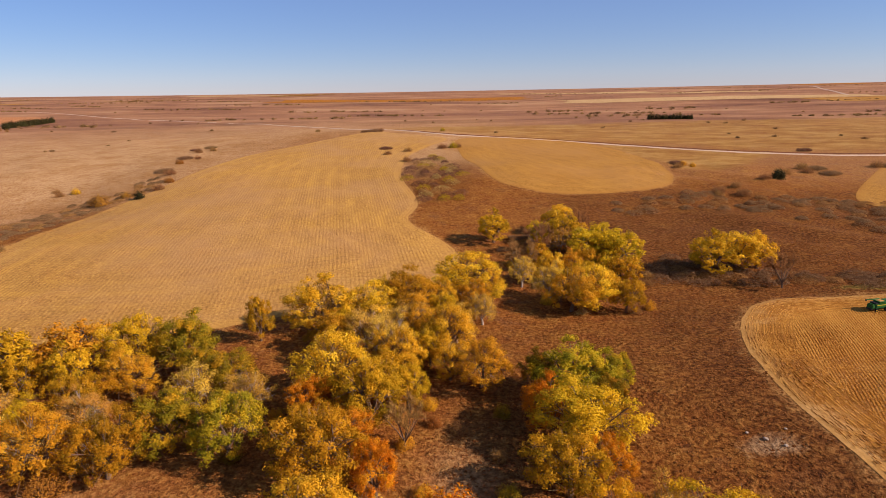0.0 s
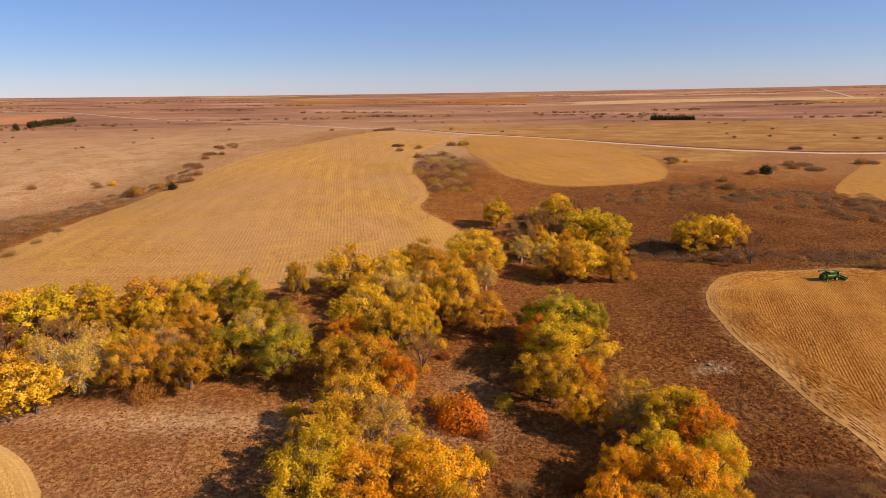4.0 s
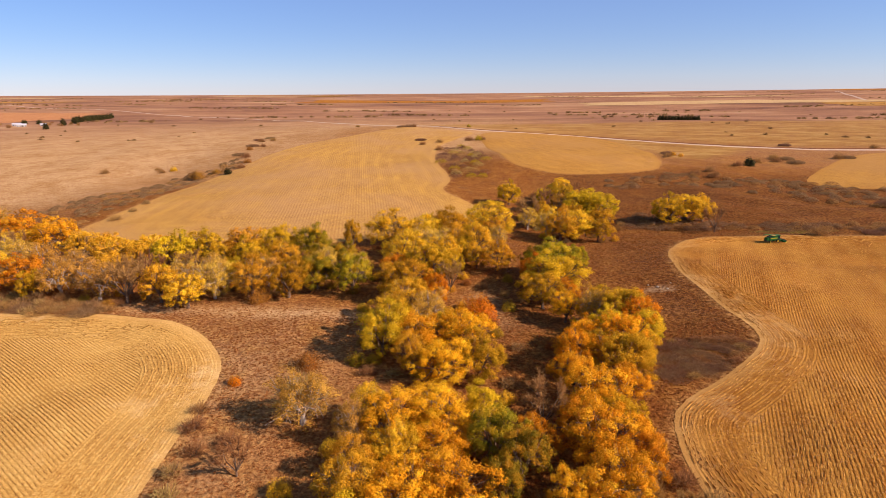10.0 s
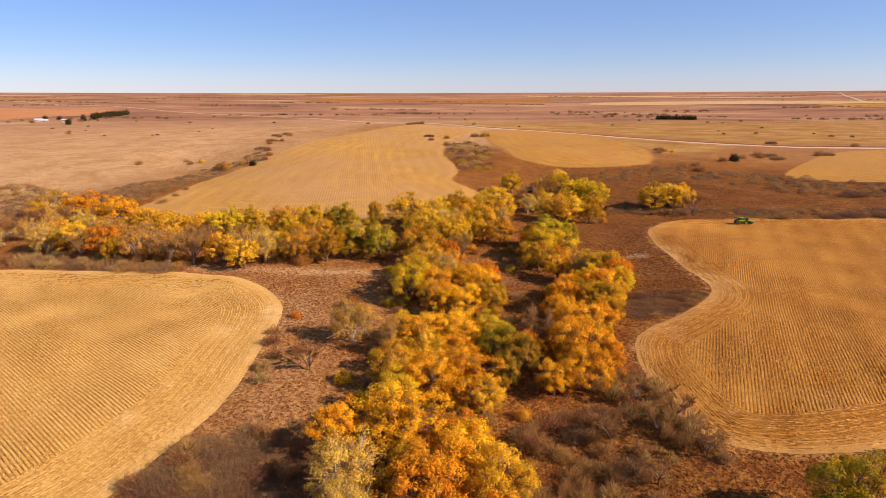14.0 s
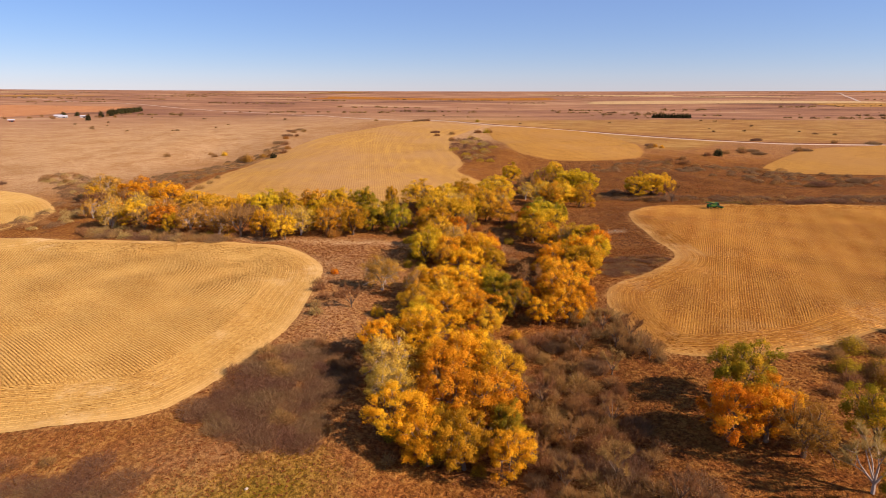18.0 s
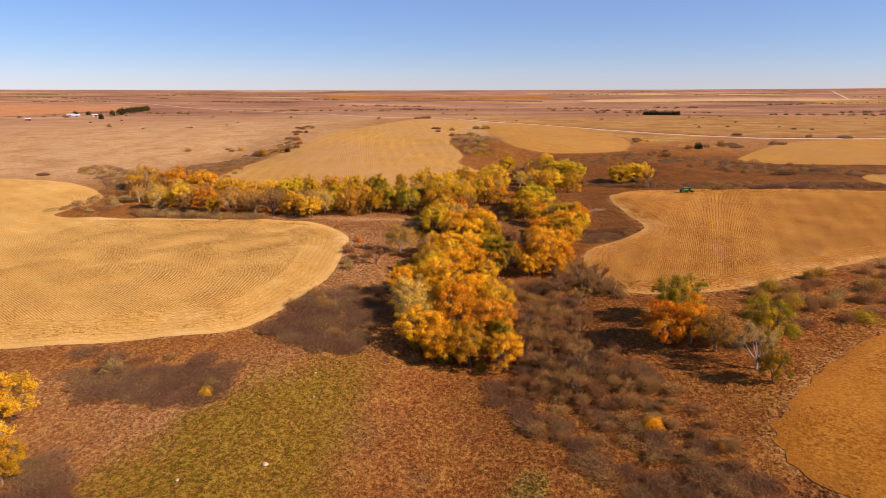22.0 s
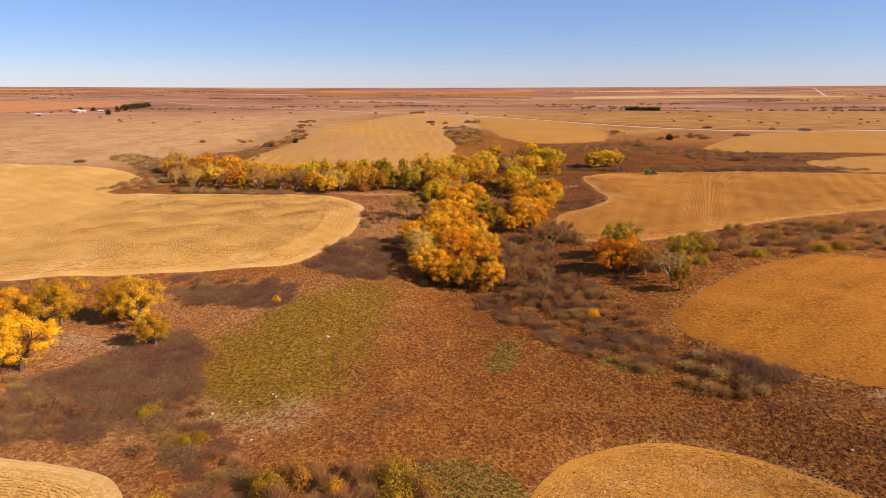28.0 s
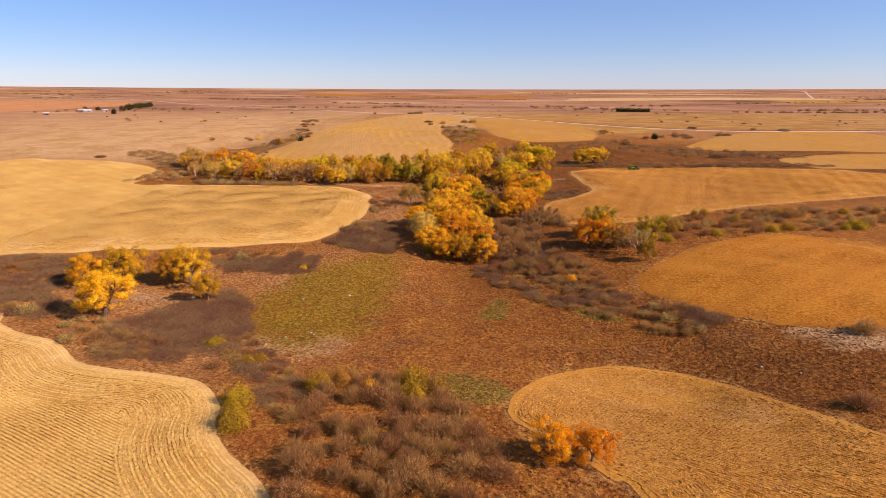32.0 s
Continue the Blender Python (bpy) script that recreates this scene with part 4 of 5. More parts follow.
def brush_mass(shape, kinds, count, gap, size, label, height):
    """A far thicket in one mesh: mounds of fine twigs, packed close."""
    poly, made = np.array(shape, float), []
    for _ in range(count * 14):
        x, y = pick_rng.uniform(poly[:, 0].min(), poly[:, 0].max()), pick_rng.uniform(poly[:, 1].min(), poly[:, 1].max())
        if len(made) < count * 1.3 and inside(np.array([x]), np.array([y]), poly)[0] and all(math.hypot(x - a, y - b) > gap * 0.85 for a, b in made):
            made.append((x, y))
    for kind in sorted(set(kinds)):
        spots = [q for n, q in enumerate(made) if kinds[n % len(kinds)] == kind]
        if not spots:
            continue
        rng = np.random.RandomState(len(made) + ord(kind))
        per = 520
        c = np.repeat(np.array(spots), per, 0)
        n = len(c)
        r = np.repeat(size * rng.uniform(0.7, 1.3, len(spots)), per)
        h = np.repeat(height * rng.uniform(0.6, 1.25, len(spots)), per)
        q, f = rng.uniform(0, 6.283, n), np.sqrt(rng.uniform(0, 1, n))
        c = c + np.c_[np.cos(q), np.sin(q)] * (r * f)[:, None]
        top = h * np.sqrt(np.maximum(0.12, 1 - f ** 2)) * rng.uniform(0.6, 1.1, n)
        z = land(c[:, 0], c[:, 1])
        lean = np.c_[np.cos(q) * f, np.sin(q) * f, 0.7 * np.ones(n)] + rng.normal(0, 0.5, (n, 3))
        v, _ = leaf_cards(rng, np.c_[c, z + top * rng.uniform(0.55, 1.0, n)], lean, 0.33)
        mat = {"c": "plum_twig", "k": "twig", "s": "grey_twig", "v": "olive_leaf"}[kind]
        ob = new("far_brush", mesh_from("far_brush", v, np.arange(3 * n).reshape(-1, 3), M[mat], rng.uniform(0, 1, 3 * n)))
        tagged(ob, "leafless brown " + label, "brush", kind="stuff")


# single bushes: kind, x, y, radius
for row in ("r-61,69,3.6 a-2,65,5.2 a-48,24,1.5 a30,-83,1.8 v-40,-173,3.3 v-43,-164,3.0 v-41,-169,2.8 v-30,-157,3.2 r-26,-154,3.4 v-12,-153,3.8 v-8,-156,3.2 u-20,-157,2.2 "
            "k-83,-143,2.4 k-71,-139,2.2 k-76,-137,2.4 v-48,-146,1.8 k-54,-149,2.0 s-56,-76,2.0 s-37,-52,2.2 k-48,-30,2.6 k-52,-38,2.0 u-56,-79,1.6 r33,-78,1.5 r39,-90,1.3 "
            "k-45,2,2.2 k-48,8,2.6 s-44,-8,2.4 k-41,5,2.4 k-50,14,2.0 s-46,-3,2.2 u-29,-5,2.2 u-24,5,2.0 v-24,44,2.4 v-27,36,2.2 r-36,32,3.2 t-34,20,1 k77,-30,3.2 k70,-33,2.8 k64,-38,2.6 v70,-48,2.2").split():
    if row[0] in SHRUB:
        x, y, r = (float(v) for v in row[1:].split(","))
        bush(row[0], x, y, r, r * 1.15)
thicket([(-155, -84), (-134, -81), (-122, -100), (-108, -128), (-116, -130), (-134, -112), (-158, -100)], "ccckch", 60, 3.4, 2.8, "plum brush beyond the west trees", 1.8)
thicket([(-82, -72), (-70, -69), (-55, -72), (-52, -80), (-64, -84), (-78, -80)], "ccc", 24, 3.0, 2.6, "plum brush under the west stubble", 1.3)
for row in ("s-113,-126,3.2 h-86,-139,2.8 s-92,-141,2.6 h89,-129,3.4 h71,-158,3.2 s-79,-73,3.0 k76,-31,3.4 k104,-20,3.6 k112,-24,3.4 k146,6,3.6 h120,-14,3.8 h132,-8,3.8 h98,-27,3.2 k86,-30,3.2 "
            "c89,-83,1.4 c94,-86,1.1 c65,-93,1.2 c100,-71,1.8 c97,-78,1.0").split():
    x, y, r = (float(v) for v in row[1:].split(","))
    bush(row[0], x, y, r, r * 1.05 if row[0] != "c" else 0.5)
plant("b", -36.5, -2, 3.0, 6.0)
for x, y, r in ((10, -40, 3.0), (14, -52, 2.8), (20, -60, 3.2), (12, -62, 2.6), (22, -46, 2.8), (28, -66, 2.6), (18, -70, 2.6), (8, -56, 2.4), (25, -30, 2.8), (20, -20, 3.0), (28, -18, 2.8), (32, -14, 3.0), (27, -8, 2.8), (34, -24, 2.4)):
    plant("b", x, y, r, 2.0 * r, "bare trees in the brush")
plant("o", 12.5, -178, 3.6, 6.6, "trees at the clearing")
plant("o", 18.5, -178, 3.9, 6.2, "trees at the clearing")
thicket([(-55, -53), (-51, -42), (-46, -28), (-38, -21), (-29, -28), (-29, -47), (-31, -58), (-42, -58)], "ccchc", 70, 2.3, 2.6, "plum thicket west of the clump", 1.9)
thicket([(4, -24), (9, -12), (20, -10), (25, -23), (25, -42), (31, -60), (37, -72), (24, -76), (6, -66), (8, -45)], "khkckh", 84, 2.6, 2.6, "brush below the clump", 3.0)
thicket([(-2, -66), (8, -64), (24, -74), (40, -74), (43, -97), (44, -106), (35, -112), (24, -103), (13, -90)], "kckchc", 58, 3.2, 2.4, "brush along the clearing", 1.9)
thicket([(-90, -132), (-85, -119), (-73, -99), (-66, -104), (-56, -127), (-60, -138), (-66, -146), (-78, -148)], "cccccc", 95, 2.4, 2.5, "plum thicket by the west trees", 1.4)
thicket([(-62, -138), (-52, -146), (-44, -154), (-36, -168), (-32, -162), (-38, -148), (-48, -138), (-56, -130)], "chchkv", 34, 2.6, 2.3, "brush along the south-west stubble", 1.7)
thicket([(-100, -134), (-88, -142), (-76, -150), (-70, -144), (-84, -132), (-96, -126)], "khks", 18, 3.4, 2.2, "brush at the stubble corner", 1.9)
thicket([(-92, -68), (-76, -65), (-55, -68), (-54, -80), (-63, -85), (-80, -82)], "ccckc", 26, 4.4, 2.4, "brush below the stubble field", 1.5)
thicket([(43, -110), (50, -106), (58, -111), (62, -117), (58, -123), (49, -123), (43, -118)], "kksc", 22, 2.9, 2.4, "brush island by the orange field", 2.6)
thicket([(69, -26), (86, -10), (116, 4), (150, 5), (190, 20), (185, 2), (147, -34), (116, -32), (92, -43), (75, -46)], "kkskv", 70, 4.6, 3.0, "brush between the fields", 3.0)
thicket([(-31, -174), (-33, -162), (-23, -150), (-9, -154), (3, -168), (4, -184), (4, -200), (-20, -205), (-26, -186)], "hhhhrhhvhhhh", 70, 3.0, 3.0, "tall brush in the hollow", 3.4)
thicket([(-163, 72), (-150, 75), (-122, 69), (-98, 65), (-92, 58), (-103, 56), (-132, 59), (-160, 62)], "sskck", 46, 3.4, 3.1, "shrubs before the west grove", 2.8)
thicket([(23, 6), (31, 4), (33, -10), (36, -22), (40, -27), (28, -22), (24, -11), (20, -4)], "kkss", 24, 2.6, 2.2, "grey brush at the field's edge", 3.4)
thicket([(38, 49), (47, 50), (58, 49), (54, 42), (45, 34), (36, 32)], "ccck", 46, 2.2, 2.0, "dark thicket in the field's notch", 1.2)
brush_mass([(-205, 128), (-214, 169), (-212, 200), (-208, 254), (-198, 304), (-176, 335), (-166, 325), (-178, 265), (-177, 197), (-172, 150), (-186, 132)], "cckc", 95, 4.4, 2.7, "plum brush along the west gully", 1.3)
WEST_BRUSH = [(-281, 192), (-266, 203), (-232, 183), (-200, 130), (-178, 80), (-189, 62), (-206, 72), (-206, 100), (-217, 129), (-232, 151)]
brush_mass(WEST_BRUSH, "cks", 60, 4.0, 3.0, "brush at the far west gully", 2.4)
brush_mass([(-36, 371), (-18, 400), (0, 310), (-2, 268), (-19, 262), (-30, 297)], "ccksv", 38, 6.0, 3.4, "brush in the hill's gully", 2.8)
brush_mass([(60, 262), (132, 285), (176, 278), (215, 240), (260, 215), (240, 195), (179, 200), (157, 214), (117, 246), (70, 245)], "ccck", 90, 4.6, 3.2, "brush along the east creek", 1.8)
brush_mass([(54, 182), (70, 192), (102, 172), (150, 166), (200, 170), (260, 160), (200, 156), (108, 160), (60, 168)], "ccck", 75, 3.8, 3.0, "brush along the north creek", 1.8)
thicket([(-120, 60), (-40, 78), (-30, 60), (-28, 30), (-2, 20), (14, 30), (18, 60), (12, 100), (0, 120), (-30, 110), (-110, 90)], "ukuvsr", 90, 4.5, 2.0, "understory of the groves", 2.2)
thicket([(-27, -20), (-20, 12), (6, 12), (10, -6), (6, -30), (6, -60), (-20, -58)], "ukvs", 40, 4.2, 1.9, "understory of the south grove", 2.2)
thicket([(14, 215), (44, 225), (56, 190), (60, 172), (50, 140), (24, 138), (12, 170)], "ksuc", 40, 5.0, 2.6, "understory of the north grove", 2.4)
# lone bushes on the far prairie
for row in "d169,316,3.4 k-190,289,5 c-83,545,5 k-78,548,4 c-90,540,4 c-57,425,4 u133,357,2.6 k-16,429,4 v-8,432,4 k-40,415,4 k-5,435,4 k-257,298,3.5 k-229,314,2.5 c-202,459,3.5 c-209,447,3 c-195,400,4 c-185,350,4 k-175,338,4 u138,355,2.4 c130,360,4 k180,330,4 k195,335,4 c205,330,4 k160,312,3.5 k122,279,3 k136,292,3.5 k-150,600,3 v-20,555,3 c330,400,5 k300,405,4 c240,420,4 r-184,281,5.4 d-166,286,2.4 k-164,302,4 r-176,291,3.4 k-172,296,3.6 u-216,311,3 k-222,306,3 r-166,318,3.2 r-189,379,3 k-200,433,4 k-193,443,3.4 k-186,400,3 k-53,403,3.4 k-37,376,4 k124,283,4.2 k133,278,3.6 k127,348,3.6 k198,346,4.4 c206,345,4 k243,350,4.6 c250,351,4 k127,152,4.2 c-285,168,3.4 k-268,182,3.6 k-252,178,3 c148,153,3 c158,155,3.4 c170,156,3.2 c213,215,5 c185,202,5 k-160,160,3 s-162,176,2.6 s-165,192,2.6".split():
    x, y, r = (float(v) for v in row[1:].split(","))
    bush(row[0], x, y, r, r * 1.1)

for src, m, group in LATER.values():
    src.matrix_basis = m
    if group:
        src["group"] = group


# ---- crop rows and grass ----
def resample(line, step):
    seg = np.linalg.norm(np.diff(np.vstack([line, line[:1]]), axis=0), axis=1)
    s = np.r_[0, np.cumsum(seg)]
    at = np.arange(0, s[-1], step)
    loop = np.vstack([line, line[:1]])
    p = np.c_[np.interp(at, s, loop[:, 0]), np.interp(at, s, loop[:, 1])]
    t = np.roll(p, -3, 0) - np.roll(p, 3, 0)
    return p, t / (np.linalg.norm(t, axis=1)[:, None] + 1e-9)


def stubble_rows(name, points, heading, spacing, headland, box, material, label, height=0.1, length=0.8, first=1.2, seed=1, gaps=0.08, edge_gaps=0.3):
    """Rows of cut stalks: first along the field's edge, then straight ones inside."""
    rng = np.random.RandomState(seed)
    poly = outline(points, 8, 0.0)
    area = np.sum(poly[:, 0] * np.roll(poly[:, 1], -1) - np.roll(poly[:, 0], -1) * poly[:, 1])
    line, tang = resample(poly, length * 1.1)
    nrm = np.c_[-tang[:, 1], tang[:, 0]] * (1 if area > 0 else -1)
    px, pd = [], []
    d = first
    while d < headland:
        px.append(np.c_[line + nrm * d, np.full(len(line), d)])
        pd.append(tang)
        d += spacing
    px, pd = np.concatenate(px), np.concatenate(pd)
    x0, y0, x1, y1 = box
    ok = (px[:, 0] > x0) & (px[:, 0] < x1) & (px[:, 1] > y0) & (px[:, 1] < y1)
    px, pd = px[ok], pd[ok]
    ok = inside(px[:, 0], px[:, 1], poly) & (np.abs(edge_distance(px[:, 0], px[:, 1], poly) - px[:, 2]) < 0.3)
    px, pd = px[ok, :2], pd[ok]
    a = radians(heading)
    along, across = np.array((math.cos(a), math.sin(a))), np.array((-math.sin(a), math.cos(a)))
    reach = 330
    i, j = np.meshgrid(np.arange(-reach, reach, length * 1.1), np.arange(-math.ceil(reach / spacing), math.ceil(reach / spacing)) * spacing)
    mid = np.array(((x0 + x1) / 2, (y0 + y1) / 2))
    mid = mid - across * (float(mid @ across) % spacing) + across * spacing * 0.25
    q = mid + i.ravel()[:, None] * along + j.ravel()[:, None] * across
    q = q[(q[:, 0] > x0) & (q[:, 0] < x1) & (q[:, 1] > y0) & (q[:, 1] < y1)]
    q = q[inside(q[:, 0], q[:, 1], poly)]
    q = q[edge_distance(q[:, 0], q[:, 1], poly) > headland]
    p = np.concatenate([px, q])
    t = np.concatenate([pd, np.tile(along, (len(q), 1))])
    thin = 0.5 + 0.5 * np.sin(p[:, 0] / 9 + 2 * np.sin(p[:, 1] / 13)) * np.sin(p[:, 1] / 7 + np.sin(p[:, 0] / 11))
    keep = rng.uniform(0, 1, len(p)) > gaps * (0.4 + 1.2 * thin)
    keep[: len(px)] &= rng.uniform(0, 1, len(px)) > edge_gaps
    p, t = p[keep] + rng.normal(0, 0.05, (keep.sum(), 2)), t[keep]
    t = t + rng.normal(0, 0.07, t.shape)
    n = np.c_[-t[:, 1], t[:, 0]]
    z = land(p[:, 0], p[:, 1]) + 0.15
    hl = 0.5 * length * rng.uniform(0.8, 1.25, len(p))[:, None]
    hw = 0.12 * min(spacing, 0.8) * rng.uniform(0.7, 1.25, len(p))[:, None]
    hh = height * rng.uniform(0.6, 1.3, len(p))

    def at(u, w, h):
        return np.c_[p + t * hl * u + n * hw * w, z + h]

    v = np.stack([at(-1, -1, 0), at(1, -1, 0), at(1, 1, 0), at(-1, 1, 0), at(-0.75, 0.1, hh), at(0.8, -0.1, hh * 0.85)], 1).reshape(-1, 3)
    k = 6 * np.arange(len(p))[:, None]
    quad = np.concatenate([k + np.array((0, 1, 5, 4)), k + np.array((2, 3, 4, 5))])
    ob = mesh_object(name, v, quad.tolist(), material)
    return tagged(ob, label, "stubble", kind="stuff")


M["straw"] = make_leaf("pale_straw", (0.228, 0.106, 0.0228), (0.365, 0.198, 0.0418), (0.547, 0.342, 0.0912))
M["milo_straw"] = make_leaf("orange_straw", (0.225, 0.0872, 0.0103), (0.39, 0.165, 0.0205), (0.759, 0.441, 0.103))
M["tuft"] = make_leaf("red_grass", (0.25, 0.105, 0.024), (0.36, 0.165, 0.038), (0.5, 0.27, 0.075))
M["ochre_tuft"] = make_leaf("ochre_grass", (0.28, 0.12, 0.018), (0.38, 0.17, 0.026), (0.48, 0.24, 0.045))
stubble_rows("corn_stubble", WEST_FIELD, -34, 0.62, 15, (-170, -80, -40, 70), M["straw"], "rows of pale cut corn stalks", seed=2, edge_gaps=0.45, first=1.2 + 0.62 * 5)
stubble_rows("corn_stubble", SOUTH_WEST_FIELD, -25, 0.62, 15, (-125, -235, -20, -120), M["straw"], "rows of pale cut corn stalks", seed=3, edge_gaps=0.2, first=1.2 + 0.62 * 5)
stubble_rows("milo_stubble", COMBINE_FIELD, -110, 0.62, 11, (30, -30, 200, 156), M["milo_straw"], "rows of orange-tan milo stubble", 0.1, 0.9, seed=4)
stubble_rows("milo_stubble", SOUTH_EAST_FIELD, -35, 0.62, 12, (5, -230, 92, -130), M["milo_straw"], "dense rows of tan milo stubble", 0.1, 0.7, seed=5, gaps=0.3)
stubble_rows("hill_stubble", HILL, -78, 1.3, 4, (-175, 115, 5, 330), M["straw"], "fine rows of pale stubble on the hill", 0.12, 1.6, seed=6)


def grass(name, count, box, material, label, height, skip, only=None, seed=1, width=0.3):
    """Tufts of standing grass, each of three crossed blades."""
    rng = np.random.RandomState(seed)
    x, y = rng.uniform(box[0], box[2], count), rng.uniform(box[1], box[3], count)
    ok = np.ones(count, bool)
    for shape in skip:
        ok &= ~inside(x, y, outline(shape, 3, 0.0))
    if only is not None:
        ok &= inside(x, y, outline(only, 3, 0.0))
    x, y = x[ok], y[ok]
    ok = rng.uniform(0, 1, len(x)) < 0.35 + 0.65 * (0.5 + 0.5 * np.sin(x / 5.3 + 2 * np.sin(y / 7.1)) * np.sin(y / 4.7 + np.sin(x / 8.9)))
    x, y = x[ok], y[ok]
    z, n = land(x, y) - 0.03, len(x)
    s, h, turn = rng.uniform(0.6, 1.4, n) * width, rng.uniform(0.5, 1.35, n) * height, rng.uniform(0, 3.14, n)
    out = []
    for k in range(3):
        a = turn + k * 1.047
        c, q = np.cos(a) * s, np.sin(a) * s
        lean = rng.normal(0, 0.3, (n, 2)) * height
        out.append(np.stack([np.c_[x - c, y - q, z], np.c_[x + c, y + q, z], np.c_[x + lean[:, 0], y + lean[:, 1], z + h]], 1))
    v = np.stack(out, 1).reshape(-1, 3)
    ob = mesh_object(name, v, np.arange(len(v)).reshape(-1, 3).tolist(), material)
    return tagged(ob, label, "grass", kind="stuff")


FIELDS = [COMBINE_FIELD, WEST_FIELD, SOUTH_WEST_FIELD, SOUTH_EAST_FIELD, ORANGE_FIELD]
grass("prairie_grass", 120000, (-110, -200, 110, 60), M["tuft"], "red-brown bunch grass on the prairie", 0.2, FIELDS + [HILL], None, 11, 0.3)
grass("prairie_grass", 50000, (-130, 40, 130, 210), M["tuft"], "red-brown bunch grass between the groves", 0.2, FIELDS + [HILL], None, 12, 0.34)
grass("meadow_grass", 9000, (50, -128, 150, -38), M["ochre_tuft"], "short ochre grass of the orange field", 0.25, [], ORANGE_FIELD, 13, 0.25)
M["olive_tuft"] = make_leaf("olive_tuft", (0.183, 0.114, 0.00912), (0.342, 0.194, 0.0137), (0.525, 0.307, 0.0342))
M["green_tuft"] = make_leaf("green_tuft", (0.159, 0.125, 0.0159), (0.297, 0.216, 0.0319), (0.456, 0.32, 0.057))
grass("meadow_grass", 5000, (-64, -138, -20, -56), M["olive_tuft"], "olive-green short grass in the clearing", 0.16, [], [(-62, -118), (-60, -105), (-55, -86), (-46, -70), (-36, -60), (-25, -57), (-24, -76), (-25, -93), (-28, -109), (-31, -124), (-41, -136), (-50, -137), (-57, -129)], 14, 0.26)
for n, shape in enumerate(GREEN_PATCHES[:3]):
    x0, y0 = np.min(shape, 0) - 2
    x1, y1 = np.max(shape, 0) + 2
    grass("damp_grass", 500, (x0, y0, x1, y1), M["green_tuft"], "patch of damp grey-green grass", 0.3, [], shape, 15 + n, 0.28)


def residue(name, count, shape, box, material, label, seed):
    """Loose straw and husks strewn over a field, flat flecks just above the soil."""
    rng = np.random.RandomState(seed)
    x, y = rng.uniform(box[0], box[2], count), rng.uniform(box[1], box[3], count)
    poly = outline(shape, 3, 0.0)
    ok = inside(x, y, poly) & (edge_distance(x, y, poly) > 2.0)
    x, y = x[ok], y[ok]
    n = len(x)
    a, l, w = rng.uniform(0, 6.28, n), rng.uniform(0.1, 0.22, n), rng.uniform(0.035, 0.075, n)
    z = land(x, y) + 0.24
    c, q = np.cos(a), np.sin(a)
    lift = rng.uniform(0.0, 0.12, n)
    v = np.stack([np.c_[x - c * l, y - q * l, z], np.c_[x - q * w, y + c * w, z + lift], np.c_[x + c * l, y + q * l, z + lift], np.c_[x + q * w, y - c * w, z]], 1).reshape(-1, 3)
    tagged(mesh_object(name, v, np.arange(4 * n).reshape(-1, 4).tolist(), material), label, "straw", kind="stuff")


M["husk"] = make_leaf("bright_husk", (0.304, 0.152, 0.0266), (0.608, 0.365, 0.076), (0.699, 0.486, 0.152))
M["milo_husk"] = make_leaf("milo_husk", (0.213, 0.0912, 0.019), (0.471, 0.258, 0.0608), (0.646, 0.426, 0.152))
residue("straw_residue", 60000, WEST_FIELD, (-150, -75, -46, 62), M["husk"], "loose straw strewn over the stubble", 21)
residue("straw_residue", 40000, SOUTH_WEST_FIELD, (-110, -210, -24, -130), M["husk"], "loose straw strewn over the stubble", 22)
residue("straw_residue", 60000, COMBINE_FIELD, (30, -26, 160, 110), M["milo_husk"], "loose milo husks strewn over the rows", 23)
residue("straw_residue", 60000, SOUTH_EAST_FIELD, (6, -215, 90, -132), M["milo_husk"], "loose straw strewn over the stubble", 24)


# ---- boulders ----
def boulder_mesh(seed):
    bm = bmesh.new()
    bmesh.ops.create_icosphere(bm, subdivisions=2, radius=0.5)
    rng = random.Random(seed)
    off = Vector((rng.uniform(0, 9), rng.uniform(0, 9), rng.uniform(0, 9)))
    for v in bm.verts:
        v.co *= 1 + 0.35 * noise.noise(v.co * 2.2 + off)
        v.co.z *= 0.6
    me = bpy.data.meshes.new("boulder")
    bm.to_mesh(me)
    bm.free()
    me.materials.append(M["rock"])
    return me


M["rock"] = plain("pale_limestone", (0.38, 0.304, 0.213), 0.9, 0, 0.3, 2.5)
rocks = [boulder_mesh(k) for k in range(3)]
for k, row in enumerate("-37,-97,1.5 -37,-68,0.9 -49,-103,1.0 -80,-106,1.6 -39,-128,0.8 -48,-136,0.9 -38,-143,0.7 -35,-76,0.7 -40,-127,0.8 -39,-107,0.6 62,-139,0.9 68,-143,0.8 47,81,1.2 49,79,0.9 45,83,0.8 51,83,0.7 -45,-131,0.8 -42,-135,0.7".split()):
    x, y, s = (float(v) for v in row.split(","))
    s *= 0.7
    ob = new("boulder", rocks[k % 3])
    ob.matrix_basis = pose(x, y, float(land(x, y)) + 0.12 * s + 0.05, 0, 0, 70 * k) @ Matrix.Diagonal((s, s * 0.8, s, 1))
    tagged(ob, "pale limestone boulder in the dry grass", "rock", "boulders of the clearing")


# ---- harvester ----
def box_mesh(name, size, material, bevel=0.08, taper=(1.0, 1.0)):
    bm = bmesh.new()
    bmesh.ops.create_cube(bm, size=1.0)
    for v in bm.verts:
        k = taper if v.co.z > 0 else (1, 1)
        v.co = Vector((v.co.x * size[0] * k[0], v.co.y * size[1] * k[1], v.co.z * size[2]))
    bmesh.ops.bevel(bm, geom=bm.edges[:], offset=bevel, segments=2, affect="EDGES")
    me = bpy.data.meshes.new(name)
    bm.to_mesh(me)
    bm.free()
    me.materials.append(material)
    return me


